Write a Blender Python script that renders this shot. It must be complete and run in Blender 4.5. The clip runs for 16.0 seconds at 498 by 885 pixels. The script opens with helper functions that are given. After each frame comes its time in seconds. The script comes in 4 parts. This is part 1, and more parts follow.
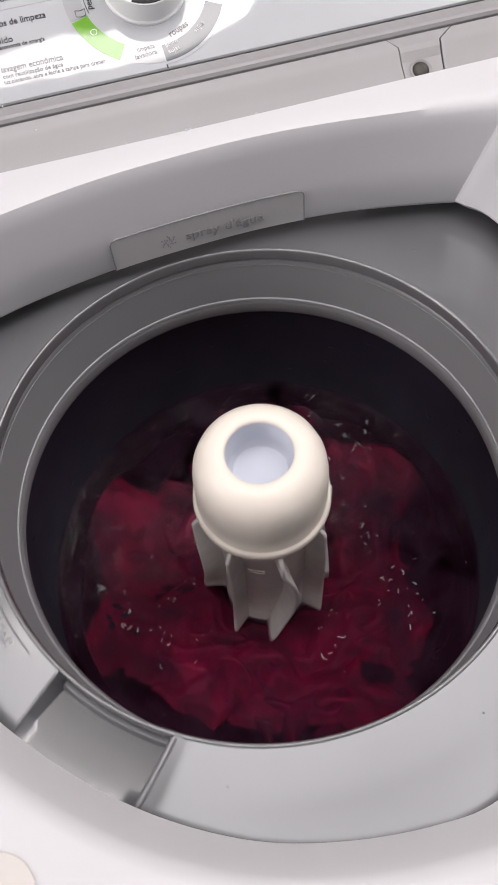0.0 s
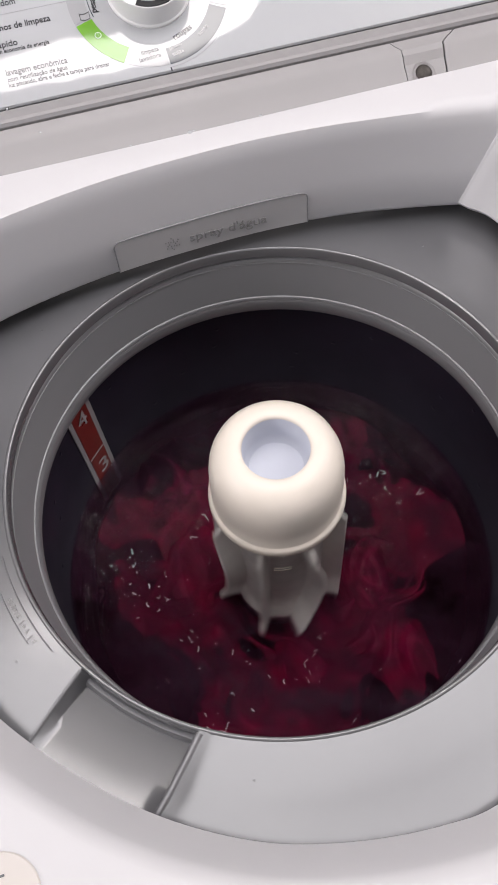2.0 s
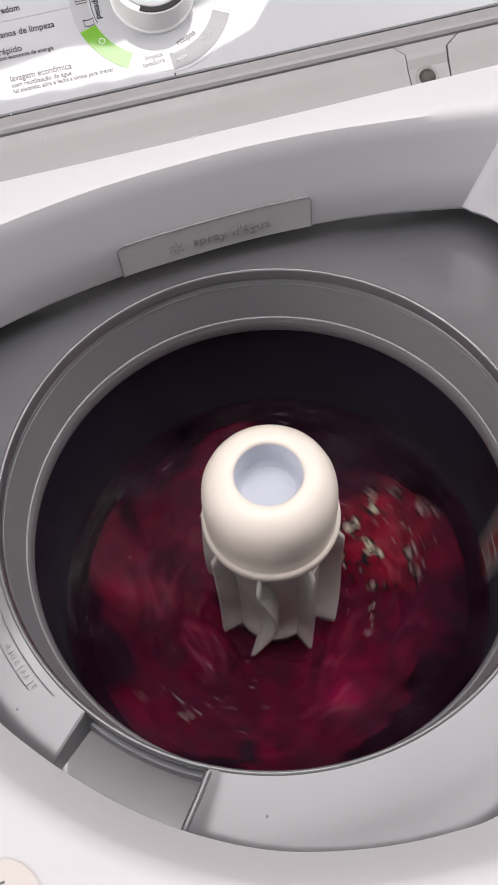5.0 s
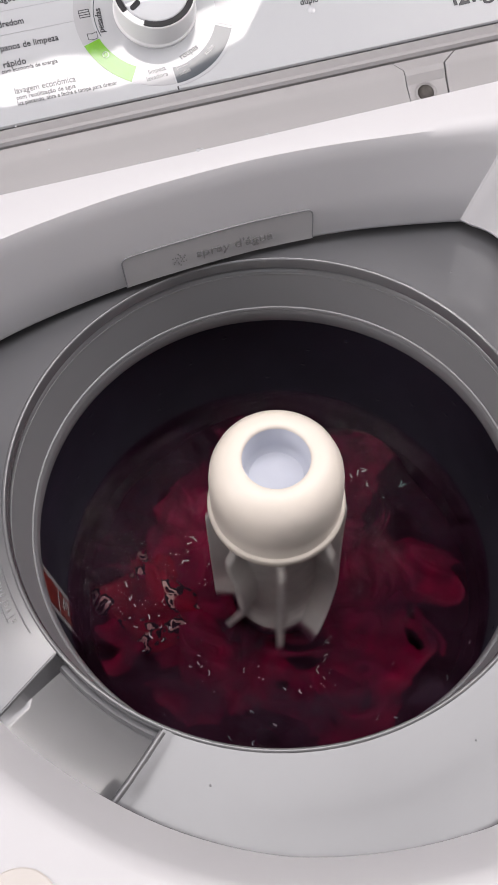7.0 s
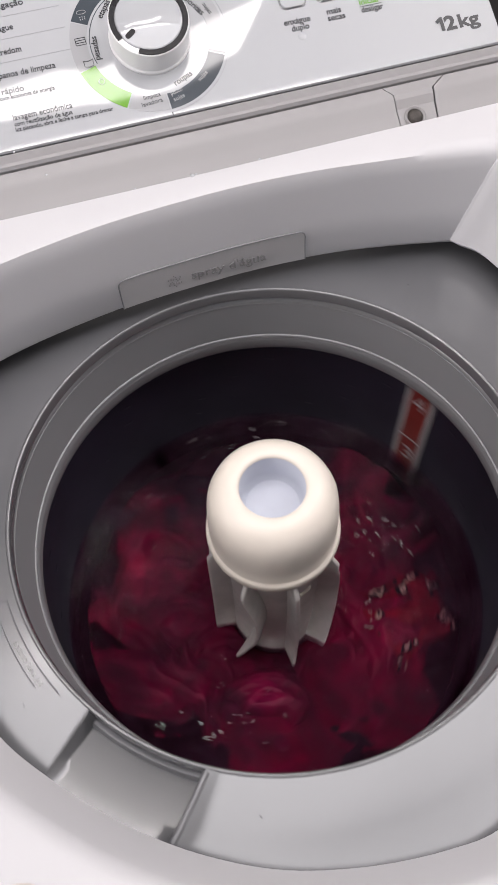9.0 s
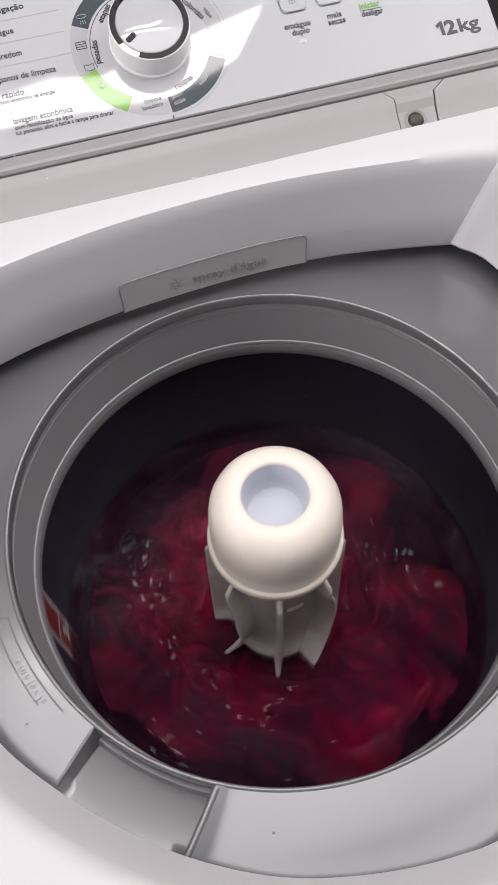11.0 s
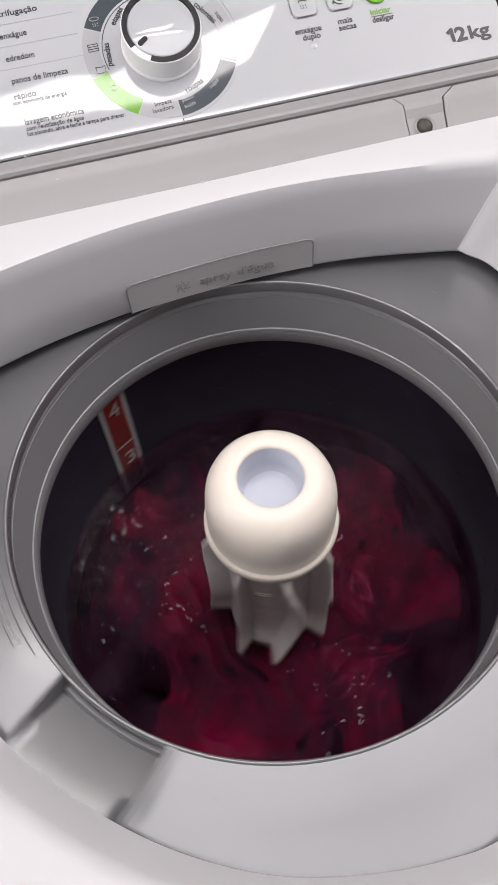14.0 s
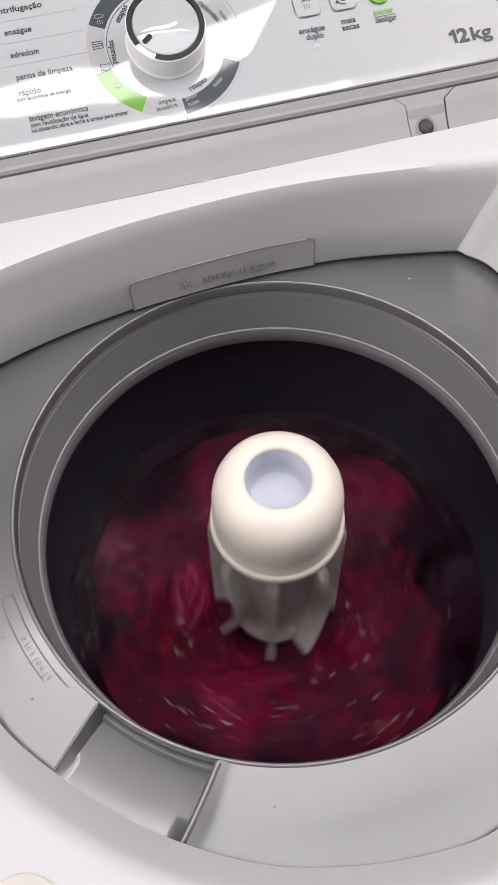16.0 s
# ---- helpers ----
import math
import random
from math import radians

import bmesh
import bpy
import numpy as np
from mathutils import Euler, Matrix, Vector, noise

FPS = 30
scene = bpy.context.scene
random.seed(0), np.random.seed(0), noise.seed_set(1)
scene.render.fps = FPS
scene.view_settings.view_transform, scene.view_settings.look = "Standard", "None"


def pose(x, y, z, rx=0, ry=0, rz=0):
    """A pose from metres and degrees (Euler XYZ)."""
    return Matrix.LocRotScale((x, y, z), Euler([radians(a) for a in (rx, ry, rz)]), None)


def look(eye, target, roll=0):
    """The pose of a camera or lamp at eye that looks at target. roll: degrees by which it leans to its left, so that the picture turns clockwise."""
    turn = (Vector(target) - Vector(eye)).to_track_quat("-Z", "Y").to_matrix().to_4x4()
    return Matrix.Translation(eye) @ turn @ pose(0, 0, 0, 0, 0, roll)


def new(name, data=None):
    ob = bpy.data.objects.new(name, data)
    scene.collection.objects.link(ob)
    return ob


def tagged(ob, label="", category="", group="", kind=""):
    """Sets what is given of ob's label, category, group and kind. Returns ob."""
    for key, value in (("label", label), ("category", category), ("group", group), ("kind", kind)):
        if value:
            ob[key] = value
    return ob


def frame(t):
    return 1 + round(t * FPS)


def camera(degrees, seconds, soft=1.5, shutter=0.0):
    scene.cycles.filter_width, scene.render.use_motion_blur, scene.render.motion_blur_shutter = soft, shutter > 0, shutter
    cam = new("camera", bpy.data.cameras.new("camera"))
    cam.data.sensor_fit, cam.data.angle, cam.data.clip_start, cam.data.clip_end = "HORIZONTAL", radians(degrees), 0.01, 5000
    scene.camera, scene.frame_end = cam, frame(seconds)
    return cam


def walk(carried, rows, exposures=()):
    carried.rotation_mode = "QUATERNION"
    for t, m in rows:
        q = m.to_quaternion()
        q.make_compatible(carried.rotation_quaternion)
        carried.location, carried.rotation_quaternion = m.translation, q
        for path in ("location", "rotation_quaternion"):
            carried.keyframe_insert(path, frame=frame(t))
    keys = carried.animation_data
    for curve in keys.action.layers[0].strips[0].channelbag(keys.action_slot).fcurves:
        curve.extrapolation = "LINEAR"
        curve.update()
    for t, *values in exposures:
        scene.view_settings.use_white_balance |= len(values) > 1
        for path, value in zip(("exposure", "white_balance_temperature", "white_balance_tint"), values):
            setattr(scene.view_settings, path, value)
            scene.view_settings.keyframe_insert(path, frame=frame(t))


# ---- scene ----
ZB = 0.95  # height of the tub's rim above the floor

PATH = [
    (0, -0.0717, -0.2586, 1.4724, 28.99, 2.40, -16.45),
    (0.5, -0.0712, -0.2601, 1.4664, 29.35, 2.53, -16.22),
    (1, -0.0683, -0.2565, 1.4708, 29.16, 2.63, -16.15),
    (1.5, -0.0734, -0.2570, 1.4724, 29.26, 2.36, -16.34),
    (2, -0.0742, -0.2600, 1.4722, 29.27, 2.49, -16.39),
    (2.5, -0.0731, -0.2611, 1.4723, 29.28, 2.73, -16.33),
    (3, -0.0736, -0.2628, 1.4722, 29.46, 2.78, -16.41),
    (3.5, -0.0784, -0.2605, 1.4713, 29.61, 2.44, -16.58),
    (4, -0.0769, -0.2544, 1.4788, 29.20, 2.29, -16.70),
    (4.5, -0.0686, -0.2618, 1.4732, 29.51, 2.91, -16.09),
    (5, -0.0725, -0.2609, 1.4694, 29.77, 2.89, -16.18),
    (7.5, -0.0905, -0.2554, 1.4850, 30.25, 1.74, -16.96),
    (8, -0.0877, -0.2541, 1.4926, 30.00, 1.73, -16.98),
    (8.5, -0.0895, -0.2567, 1.4913, 30.60, 1.73, -17.24),
    (9, -0.0851, -0.2555, 1.4939, 30.69, 1.90, -17.24),
    (11.5, -0.0890, -0.2555, 1.4887, 31.31, 1.81, -17.43),
    (12, -0.0880, -0.2530, 1.4931, 31.03, 1.78, -17.08),
    (12.5, -0.0866, -0.2539, 1.4946, 30.93, 1.82, -16.79),
    (13, -0.0876, -0.2562, 1.4924, 31.10, 1.74, -16.62),
    (13.5, -0.0899, -0.2569, 1.4943, 31.09, 1.59, -16.60),
    (14, -0.0863, -0.2564, 1.4950, 31.20, 1.73, -16.31),
    (14.5, -0.0898, -0.2528, 1.4988, 31.13, 1.36, -16.39),
    (15, -0.0919, -0.2547, 1.5012, 30.85, 1.21, -16.36),
    (15.5, -0.0918, -0.2585, 1.4980, 31.14, 1.21, -16.29),
    (16, -0.0912, -0.2563, 1.5030, 30.72, 1.15, -16.07),
]

TUB = [
    (0, -4.9, 16.2, -4.6, -3.7), (0.2, -13, 9, -7, -0.2), (0.4, -1, 4, -3, 0.3), (0.5, 4.2, 8.4, -8.6, -0.2),
    (0.6, 7, 13, -11, -1.1), (0.8, 7, 23, -11, -3.1), (1, 4, 24.5, 1.6, -9.5), (1.2, -2, 13, -9, -3.2),
    (1.4, -5, 5, -11, -0.2), (1.5, -1.8, 8, -9.2, 0.2), (1.6, 1, 11, -6, -0.5), (1.8, 7, 16, -2, -1.8),
    (2, 6.4, 17.8, -4.6, -2.7), (2.2, 0, 9, 6, -10.3), (2.4, -1, 9, -3, -2.5), (2.5, 0.8, 11.2, -3.5, -0),
    (2.6, 3, 15, -4, -2.2), (2.8, 2, 15, -7, -0.7), (3, 1.2, 16.4, -5.9, -0), (3.2, 9, 18, -5, -2.4),
    (3.4, 8, 20, -4, -9.6), (3.5, 2.8, 18.3, -2.7, -7.3), (3.6, -4, 17, -1, -4.7), (3.8, -6, 14, 0, -0.6),
    (4, -2, 6, -1.6, -0.3), (4.2, 3, 7, -7, -1), (4.4, 6, 21, -7, -1.4), (4.5, 8.4, 27.1, -0.3, -7.5),
    (4.6, 6, 24, 4, -9.8), (4.8, -4, 17, -9, -3.6), (5, -7, 4.8, -10.6, 0.9), (5.2, 5, 5, -2, -0.2),
    (5.8, 0, 20, 2, -10), (6, -1, 12, -3, -4), (6.2, -4, 9, -4, -1), (6.4, 2, 10, -4, -0.6),
    (6.6, 5, 15, -4, -1.2), (6.8, 6, 19, -4, -2.5), (7, 0, 20, 2, -10), (7.3, -2, 21, -2, -1),
    (7.5, -2.3, 21.9, -3.9, -0.6), (7.7, 4, 14, -3, -1.2), (7.9, 6, 17, 1, -1.5), (8, 5.6, 19.8, -0.5, -5.1),
    (8.1, 7, 20, 1, -11.5), (8.3, -1, 13, 2, -6.8), (8.5, -14.3, 17.6, -3.7, -0.8), (8.7, -8, 3, 0, -0.5),
    (8.9, 1, 7, -3, -1), (9, 0, 14.3, -6.5, -1.9), (9.2, 2, 24, -5, -5.8), (9.4, 0, 20, 2, -10),
    (9.6, -1, 12, -3, -4), (9.8, -4, 9, -4, -1), (10, 2, 10, -4, -0.6), (10.2, 5, 15, -4, -1.2),
    (10.4, 6, 19, -4, -2.5), (10.5, 0, 20, 2, -10), (10.7, -1, 12, -3, -4), (10.9, -4, 9, -4, -1),
    (11.1, 2, 10, -4, -0.6), (11.3, 1, 18, 1, -1), (11.5, -0.9, 17, -2.4, -1.7), (11.7, 0, 21, -1, -10.3),
    (11.9, -2, 13, 1, -5.7), (12, -2.1, 15, 4, -1), (12.1, -1, 20, 1, -1), (12.3, 0, 16, -5, -0.9),
    (12.5, 0.4, 11.9, -4.5, -0.9), (12.7, 3, 17, -3, -1.8), (12.9, 1, 23, 5, -11.7), (13, 0.5, 20.2, 0.5, -7.8),
    (13.1, -1, 19, -1, -4.9), (13.3, -11, 13, -2, -1.1), (13.5, -1, -1.3, 2.4, -1.4), (13.7, 7, 8, -2, -1.8),
    (13.9, 0, 22, 3, -2.8), (14, -1.9, 25.9, 2, -7.7), (14.1, -1, 23, 3, -11.1), (14.3, -5, 10, 2, -6),
    (14.5, -0.3, -0.6, 0.4, -0.1), (14.7, 6, 10, 5, -0.8), (14.9, 6, 14, 8, -2.1), (15, 2.3, 14, 3.5, -2.4),
    (15.1, -4, 16, -2, -1.5), (15.3, -10, 14, 9, -10.5), (15.5, -5.1, 8.6, 1.8, -5.6), (15.7, 6, 11, 2, -0.1),
    (15.9, 4, 19, 3, 0), (16, 1.7, 17.9, 6.4, 0.2),
]

# turn of the basket, and strokes of the agitator, in degrees
TURN = [
    (0, -80), (0.2, -76), (0.3, -62), (0.4, -40), (0.5, -14), (0.6, 16), (0.8, 26), (1, 20),
    (1.2, 26), (1.4, 31), (1.5, 44), (1.6, 65), (1.7, 92), (1.8, 119), (2, 136), (2.3, 131),
    (2.4, 136), (2.6, 146), (2.7, 160), (2.8, 185), (2.9, 205), (3, 222), (3.2, 228), (3.4, 222),
    (3.6, 228), (3.8, 236), (3.9, 250), (4, 268), (4.1, 290), (4.2, 305), (4.4, 311), (4.6, 304),
    (4.8, 312), (4.9, 325), (5, 347), (5.1, 365), (5.2, 378.5), (5.4, 388), (5.8, 384), (6.2, 395),
    (6.3, 420), (6.4, 460), (6.5, 500), (6.6, 530), (6.9, 534), (7.3, 545), (7.4, 560), (7.5, 580),
    (7.6, 605), (7.7, 630), (7.9, 645), (8.1, 638), (8.4, 645), (8.6, 655), (8.7, 680), (8.8, 705),
    (8.9, 728), (9, 747.7), (9.1, 754), (9.2, 756), (9.5, 756), (9.8, 770), (9.9, 800), (10, 835),
    (10.1, 862), (10.2, 880), (10.6, 882), (11, 895), (11.1, 920), (11.2, 945), (11.3, 965), (11.5, 978),
    (11.7, 972), (12.1, 985), (12.25, 1010), (12.35, 1040), (12.5, 1074.5), (12.6, 1092), (12.8, 1094), (12.9, 1089),
    (13, 1090.5), (13.1, 1096), (13.3, 1098.7), (13.4, 1107), (13.5, 1125), (13.6, 1153), (13.7, 1180), (13.8, 1197),
    (13.9, 1206), (14.1, 1198), (14.3, 1200.5), (14.5, 1210), (14.6, 1221), (14.7, 1241), (14.8, 1265), (14.9, 1288),
    (15, 1305), (15.3, 1298), (15.6, 1308), (15.8, 1325), (15.9, 1345), (16, 1368),
]

STROKE = [
    (0, -26), (0.1, -22), (0.2, -8), (0.3, 25), (0.4, 75), (0.5, 125), (0.6, 163), (0.7, 157),
    (0.8, 164), (0.9, 130), (1, 80), (1.1, 38), (1.2, 20), (1.3, 3), (1.4, 4), (1.5, 40),
    (1.6, 95), (1.7, 142), (1.8, 172), (1.9, 181), (2, 168), (2.1, 135), (2.2, 95), (2.3, 50),
    (2.4, 31), (2.5, 7), (2.6, 4), (2.7, 40), (2.8, 95), (2.9, 150), (3, 189), (3.1, 175),
    (3.2, 125), (3.4, 60), (3.6, 20), (3.8, 19), (3.95, 50), (4.05, 100), (4.2, 149), (4.4, 187),
    (4.5, 140), (4.6, 90), (4.7, 62), (4.8, 36), (5, 38), (5.1, 52), (5.2, 85), (5.3, 130),
    (5.5, 165), (5.7, 120), (5.85, 70), (6.05, 10), (6.2, 20), (6.35, 90), (6.5, 155), (6.7, 175),
    (6.9, 130), (7.05, 80), (7.2, 30), (7.3, 26), (7.5, 52), (7.65, 105), (7.7, 126), (7.9, 188),
    (8.1, 150), (8.25, 95), (8.3, 75), (8.4, 42), (8.5, 37), (8.6, 40), (8.7, 50), (8.85, 105),
    (8.9, 168), (9, 202), (9.2, 196), (9.3, 140), (9.45, 80), (9.6, 25), (9.8, 5), (9.95, 45),
    (10.05, 90), (10.2, 145), (10.4, 165), (10.55, 125), (10.65, 80), (10.8, 25), (11, 5), (11.15, 50),
    (11.3, 150), (11.4, 205), (11.5, 230), (11.6, 205), (11.7, 150), (11.85, 40), (11.9, 8), (12, -29),
    (12.1, -30), (12.3, 60), (12.4, 118), (12.5, 146), (12.6, 150), (12.7, 173), (12.9, 140), (13, 90),
    (13.1, 30), (13.3, 5), (13.5, 45), (13.65, 100), (13.7, 127), (13.9, 172), (14, 152), (14.1, 110),
    (14.2, 60), (14.25, 60), (14.3, 0), (14.4, -32), (14.5, -40), (14.6, -20), (14.7, 45), (14.85, 105),
    (14.9, 196), (15, 212), (15.1, 205), (15.3, 120), (15.4, 40), (15.5, 22), (15.7, 8), (15.9, 50),
    (16, 90),
]


cam = camera(37.2, 16.0, soft=1.6, shutter=0.65)
walk(cam, [(t, pose(x, y, z, rx, ry, rz)) for t, x, y, z, rx, ry, rz in PATH], exposures=[(0, 0.0, 6850, 15), (16, 0.0, 6850, 15)])

# ---------------------------------------------------------------- world and light
world = bpy.data.worlds.new("world")
scene.world = world
world.use_nodes = True
wn = world.node_tree.nodes
sky = wn.new("ShaderNodeTexSky")
sky.sky_type, sky.sun_disc = "NISHITA", False
sky.sun_elevation, sky.sun_rotation = radians(55), radians(200)
wn["Background"].inputs["Strength"].default_value = 0.12
world.node_tree.links.new(sky.outputs["Color"], wn["Background"].inputs["Color"])


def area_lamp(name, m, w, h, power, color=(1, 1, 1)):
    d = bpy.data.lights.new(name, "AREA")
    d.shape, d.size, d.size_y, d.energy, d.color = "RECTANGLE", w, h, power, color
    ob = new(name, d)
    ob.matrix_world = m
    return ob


# fill light added behind the viewer, at an unseen opening
area_lamp("south_fill_light", look((-0.35, -2.3, 1.75), (-0.2, 0, 1.2)), 1.7, 1.2, 3.5, (1.0, 0.985, 0.97))


# ---------------------------------------------------------------- materials
def material(name, color, rough=0.5, metal=0.0, vary=0.06, scale=30.0, bump=0.0, bscale=200.0, coat=0.0, spec=0.5, second=None, rvary=0.08, crough=0.06):
    m = bpy.data.materials.new(name)
    m.use_nodes = True
    nt = m.node_tree
    p = nt.nodes["Principled BSDF"]
    p.inputs["Metallic"].default_value = metal
    p.inputs["Coat Weight"].default_value = coat
    p.inputs["Coat Roughness"].default_value = crough
    p.inputs["Specular IOR Level"].default_value = spec
    tc = nt.nodes.new("ShaderNodeTexCoord")
    n1 = nt.nodes.new("ShaderNodeTexNoise")
    n1.inputs["Scale"].default_value, n1.inputs["Detail"].default_value = scale, 6
    n2 = nt.nodes.new("ShaderNodeTexNoise")
    n2.inputs["Scale"].default_value, n2.inputs["Detail"].default_value = scale * 0.13, 3
    add = nt.nodes.new("ShaderNodeMath")
    add.operation = "ADD"
    for n in (n1, n2):
        nt.links.new(tc.outputs["Object"], n.inputs["Vector"])
    nt.links.new(n1.outputs["Fac"], add.inputs[0])
    nt.links.new(n2.outputs["Fac"], add.inputs[1])
    rng = nt.nodes.new("ShaderNodeMapRange")
    rng.inputs["From Min"].default_value, rng.inputs["From Max"].default_value = 0.6, 1.4
    nt.links.new(add.outputs[0], rng.inputs["Value"])
    mix = nt.nodes.new("ShaderNodeMix")
    mix.data_type = "RGBA"
    b = second if second else tuple(c * (1 - vary * 2) for c in color)
    mix.inputs["A"].default_value = (*color, 1)
    mix.inputs["B"].default_value = (*b, 1)
    nt.links.new(rng.outputs[0], mix.inputs["Factor"])
    nt.links.new(mix.outputs["Result"], p.inputs["Base Color"])
    rr = nt.nodes.new("ShaderNodeMapRange")
    rr.inputs["To Min"].default_value, rr.inputs["To Max"].default_value = max(0.02, rough - rvary), rough + rvary
    nt.links.new(n1.outputs["Fac"], rr.inputs["Value"])
    nt.links.new(rr.outputs[0], p.inputs["Roughness"])
    if bump:
        nb = nt.nodes.new("ShaderNodeTexNoise")
        nb.inputs["Scale"].default_value, nb.inputs["Detail"].default_value = bscale, 5
        nt.links.new(tc.outputs["Object"], nb.inputs["Vector"])
        bp = nt.nodes.new("ShaderNodeBump")
        bp.inputs["Strength"].default_value, bp.inputs["Distance"].default_value = bump, 0.002
        nt.links.new(nb.outputs["Fac"], bp.inputs["Height"])
        nt.links.new(bp.outputs["Normal"], p.inputs["Normal"])
    return m


WHITE = material("white_enamel", (0.52, 0.513, 0.525), 0.36, vary=0.012, scale=10, spec=0.3, rvary=0.01)
DECK = material("pale_grey_plastic", (0.262, 0.252, 0.254), 0.34, vary=0.02, scale=20, bump=0.02, bscale=900)
LIP = material("light_grey_plastic", (0.275, 0.266, 0.268), 0.36, vary=0.02, scale=20)
PANEL = material("glossy_console_film", (0.385, 0.395, 0.41), 0.035, vary=0.015, scale=9, bump=0.012, bscale=35, coat=0.5, rvary=0.01, crough=0.02)
GREY = material("grey_tub_plastic", (0.118, 0.118, 0.124), 0.25, vary=0.04, scale=8, second=(0.100, 0.100, 0.106), spec=1.0, rvary=0.05, coat=1.0, crough=0.16, bump=0.35, bscale=7)
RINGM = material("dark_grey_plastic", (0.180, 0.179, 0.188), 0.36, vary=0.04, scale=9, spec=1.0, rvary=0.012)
NOZZLE = material("nozzle_grey_plastic", (0.36, 0.353, 0.356), 0.38, vary=0.03, scale=40)
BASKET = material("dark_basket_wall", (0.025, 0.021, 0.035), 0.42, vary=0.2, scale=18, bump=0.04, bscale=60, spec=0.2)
CREAM = material("cream_cap_plastic", (0.70, 0.635, 0.56), 0.42, vary=0.025, scale=40, bump=0.02, bscale=300)
INNER = material("bluish_white_plastic", (0.56, 0.58, 0.645), 0.5, vary=0.03, scale=60)
FINM = material("worn_white_plastic", (0.72, 0.68, 0.65), 0.42, vary=0.12, scale=60, bump=0.04, bscale=200)
INK = material("dark_print", (0.040, 0.042, 0.047), 0.05, spec=0.5, coat=0.5, rvary=0.02, vary=0.05)
SLATE = material("slate_print", (0.045, 0.056, 0.068), 0.05, spec=0.5, coat=0.5, rvary=0.02, vary=0.05)
SILVER = material("pale_grey_print", (0.34, 0.345, 0.355), 0.05, coat=0.5, rvary=0.02, vary=0.03)
WHITEP = material("white_print", (0.80, 0.80, 0.80), 0.35, vary=0.02)
GREEN = material("green_print", (0.12, 0.33, 0.02), 0.05, spec=0.5, coat=0.5, rvary=0.02, vary=0.08)
CHROME = material("chrome", (0.75, 0.75, 0.77), 0.12, metal=1.0, vary=0.02)
# rusty steel, with the shade of the screw's recess in its dark colour
STEEL = material("shaded_screw_steel", (0.075, 0.066, 0.060), 0.55, metal=0.5, vary=0.3, scale=300, bump=0.3, bscale=900)
BLACK = material("black_gloss", (0.010, 0.010, 0.012), 0.3, spec=0.2, vary=0.1)
# nozzle letters share the plate's colour; this darker grey paints their edge shade
EMBOSS = material("relief_shade_grey", (0.22, 0.217, 0.218), 0.45, vary=0.03)
STICKER = material("beige_sticker", (0.56, 0.52, 0.49), 0.55, vary=0.05)
LABELRED = material("level_label_red", (0.20, 0.022, 0.018), 0.3, vary=0.1, scale=50)
LABELGREY = material("level_label_grey", (0.33, 0.32, 0.33), 0.35, vary=0.1, scale=50)
PLASTER = material("room_plaster", (0.36, 0.35, 0.345), 0.8, vary=0.08, scale=5, bump=0.2, bscale=40)
# unseen wall, kept dark so the back of the tub cover reflects dark
WALLDARK = material("dark_reflected_wall", (0.045, 0.042, 0.044), 0.7, vary=0.08, scale=5, bump=0.2, bscale=40)
CEIL = material("ceiling_paint", (0.78, 0.77, 0.76), 0.85, vary=0.03, scale=4)
FLOORM = material("floor_ceramic", (0.36, 0.33, 0.30), 0.35, vary=0.1, scale=6)


def cloth_material(name, color, dark, spots=False):
    m = material(name, color, 0.5, vary=0.3, scale=38, bump=0.25, bscale=120, second=dark)
    nt = m.node_tree
    p = nt.nodes["Principled BSDF"]
    p.inputs["Specular IOR Level"].default_value = 0.22
    if spots:
        tc = nt.nodes.new("ShaderNodeTexCoord")
        v = nt.nodes.new("ShaderNodeTexVoronoi")
        v.inputs["Scale"].default_value = 42
        wob = nt.nodes.new("ShaderNodeTexNoise")
        wob.inputs["Scale"].default_value = 40
        mixv = nt.nodes.new("ShaderNodeMix")
        mixv.data_type, mixv.inputs["Factor"].default_value = "VECTOR", 0.05
        nt.links.new(tc.outputs["Object"], wob.inputs["Vector"])
        nt.links.new(tc.outputs["Object"], mixv.inputs["A"])
        nt.links.new(wob.outputs["Color"], mixv.inputs["B"])
        nt.links.new(mixv.outputs["Result"], v.inputs["Vector"])
        ramp = nt.nodes.new("ShaderNodeValToRGB")
        el = ramp.color_ramp.elements
        ramp.color_ramp.interpolation = "CONSTANT"
        el[0].position, el[0].color = 0.0, (0.012, 0.012, 0.014, 1)
        el[1].position, el[1].color = 0.20, (0.62, 0.56, 0.42, 1)
        a = el.new(0.33)
        a.color = (0.012, 0.012, 0.014, 1)
        b = el.new(0.47)
        b.color = (*color, 1)
        nt.links.new(v.outputs["Distance"], ramp.inputs["Fac"])
        patch = nt.nodes.new("ShaderNodeTexNoise")
        patch.inputs["Scale"].default_value = 22
        nt.links.new(tc.outputs["Object"], patch.inputs["Vector"])
        step = nt.nodes.new("ShaderNodeMapRange")
        step.inputs["From Min"].default_value, step.inputs["From Max"].default_value = 0.37, 0.41
        nt.links.new(patch.outputs["Fac"], step.inputs["Value"])
        both = nt.nodes.new("ShaderNodeMix")
        both.data_type = "RGBA"
        both.inputs["A"].default_value = (*color, 1)
        nt.links.new(step.outputs[0], both.inputs["Factor"])
        nt.links.new(ramp.outputs["Color"], both.inputs["B"])
        nt.links.new(both.outputs["Result"], p.inputs["Base Color"])
    return m


RED = cloth_material("wet_red_cotton", (0.32, 0.0012, 0.052), (0.080, 0.0009, 0.024))
WINE = cloth_material("wet_wine_cotton", (0.22, 0.0010, 0.048), (0.058, 0.0008, 0.023))
PRINTED = cloth_material("printed_red_cotton", (0.25, 0.002, 0.022), (0.11, 0.0015, 0.012), True)
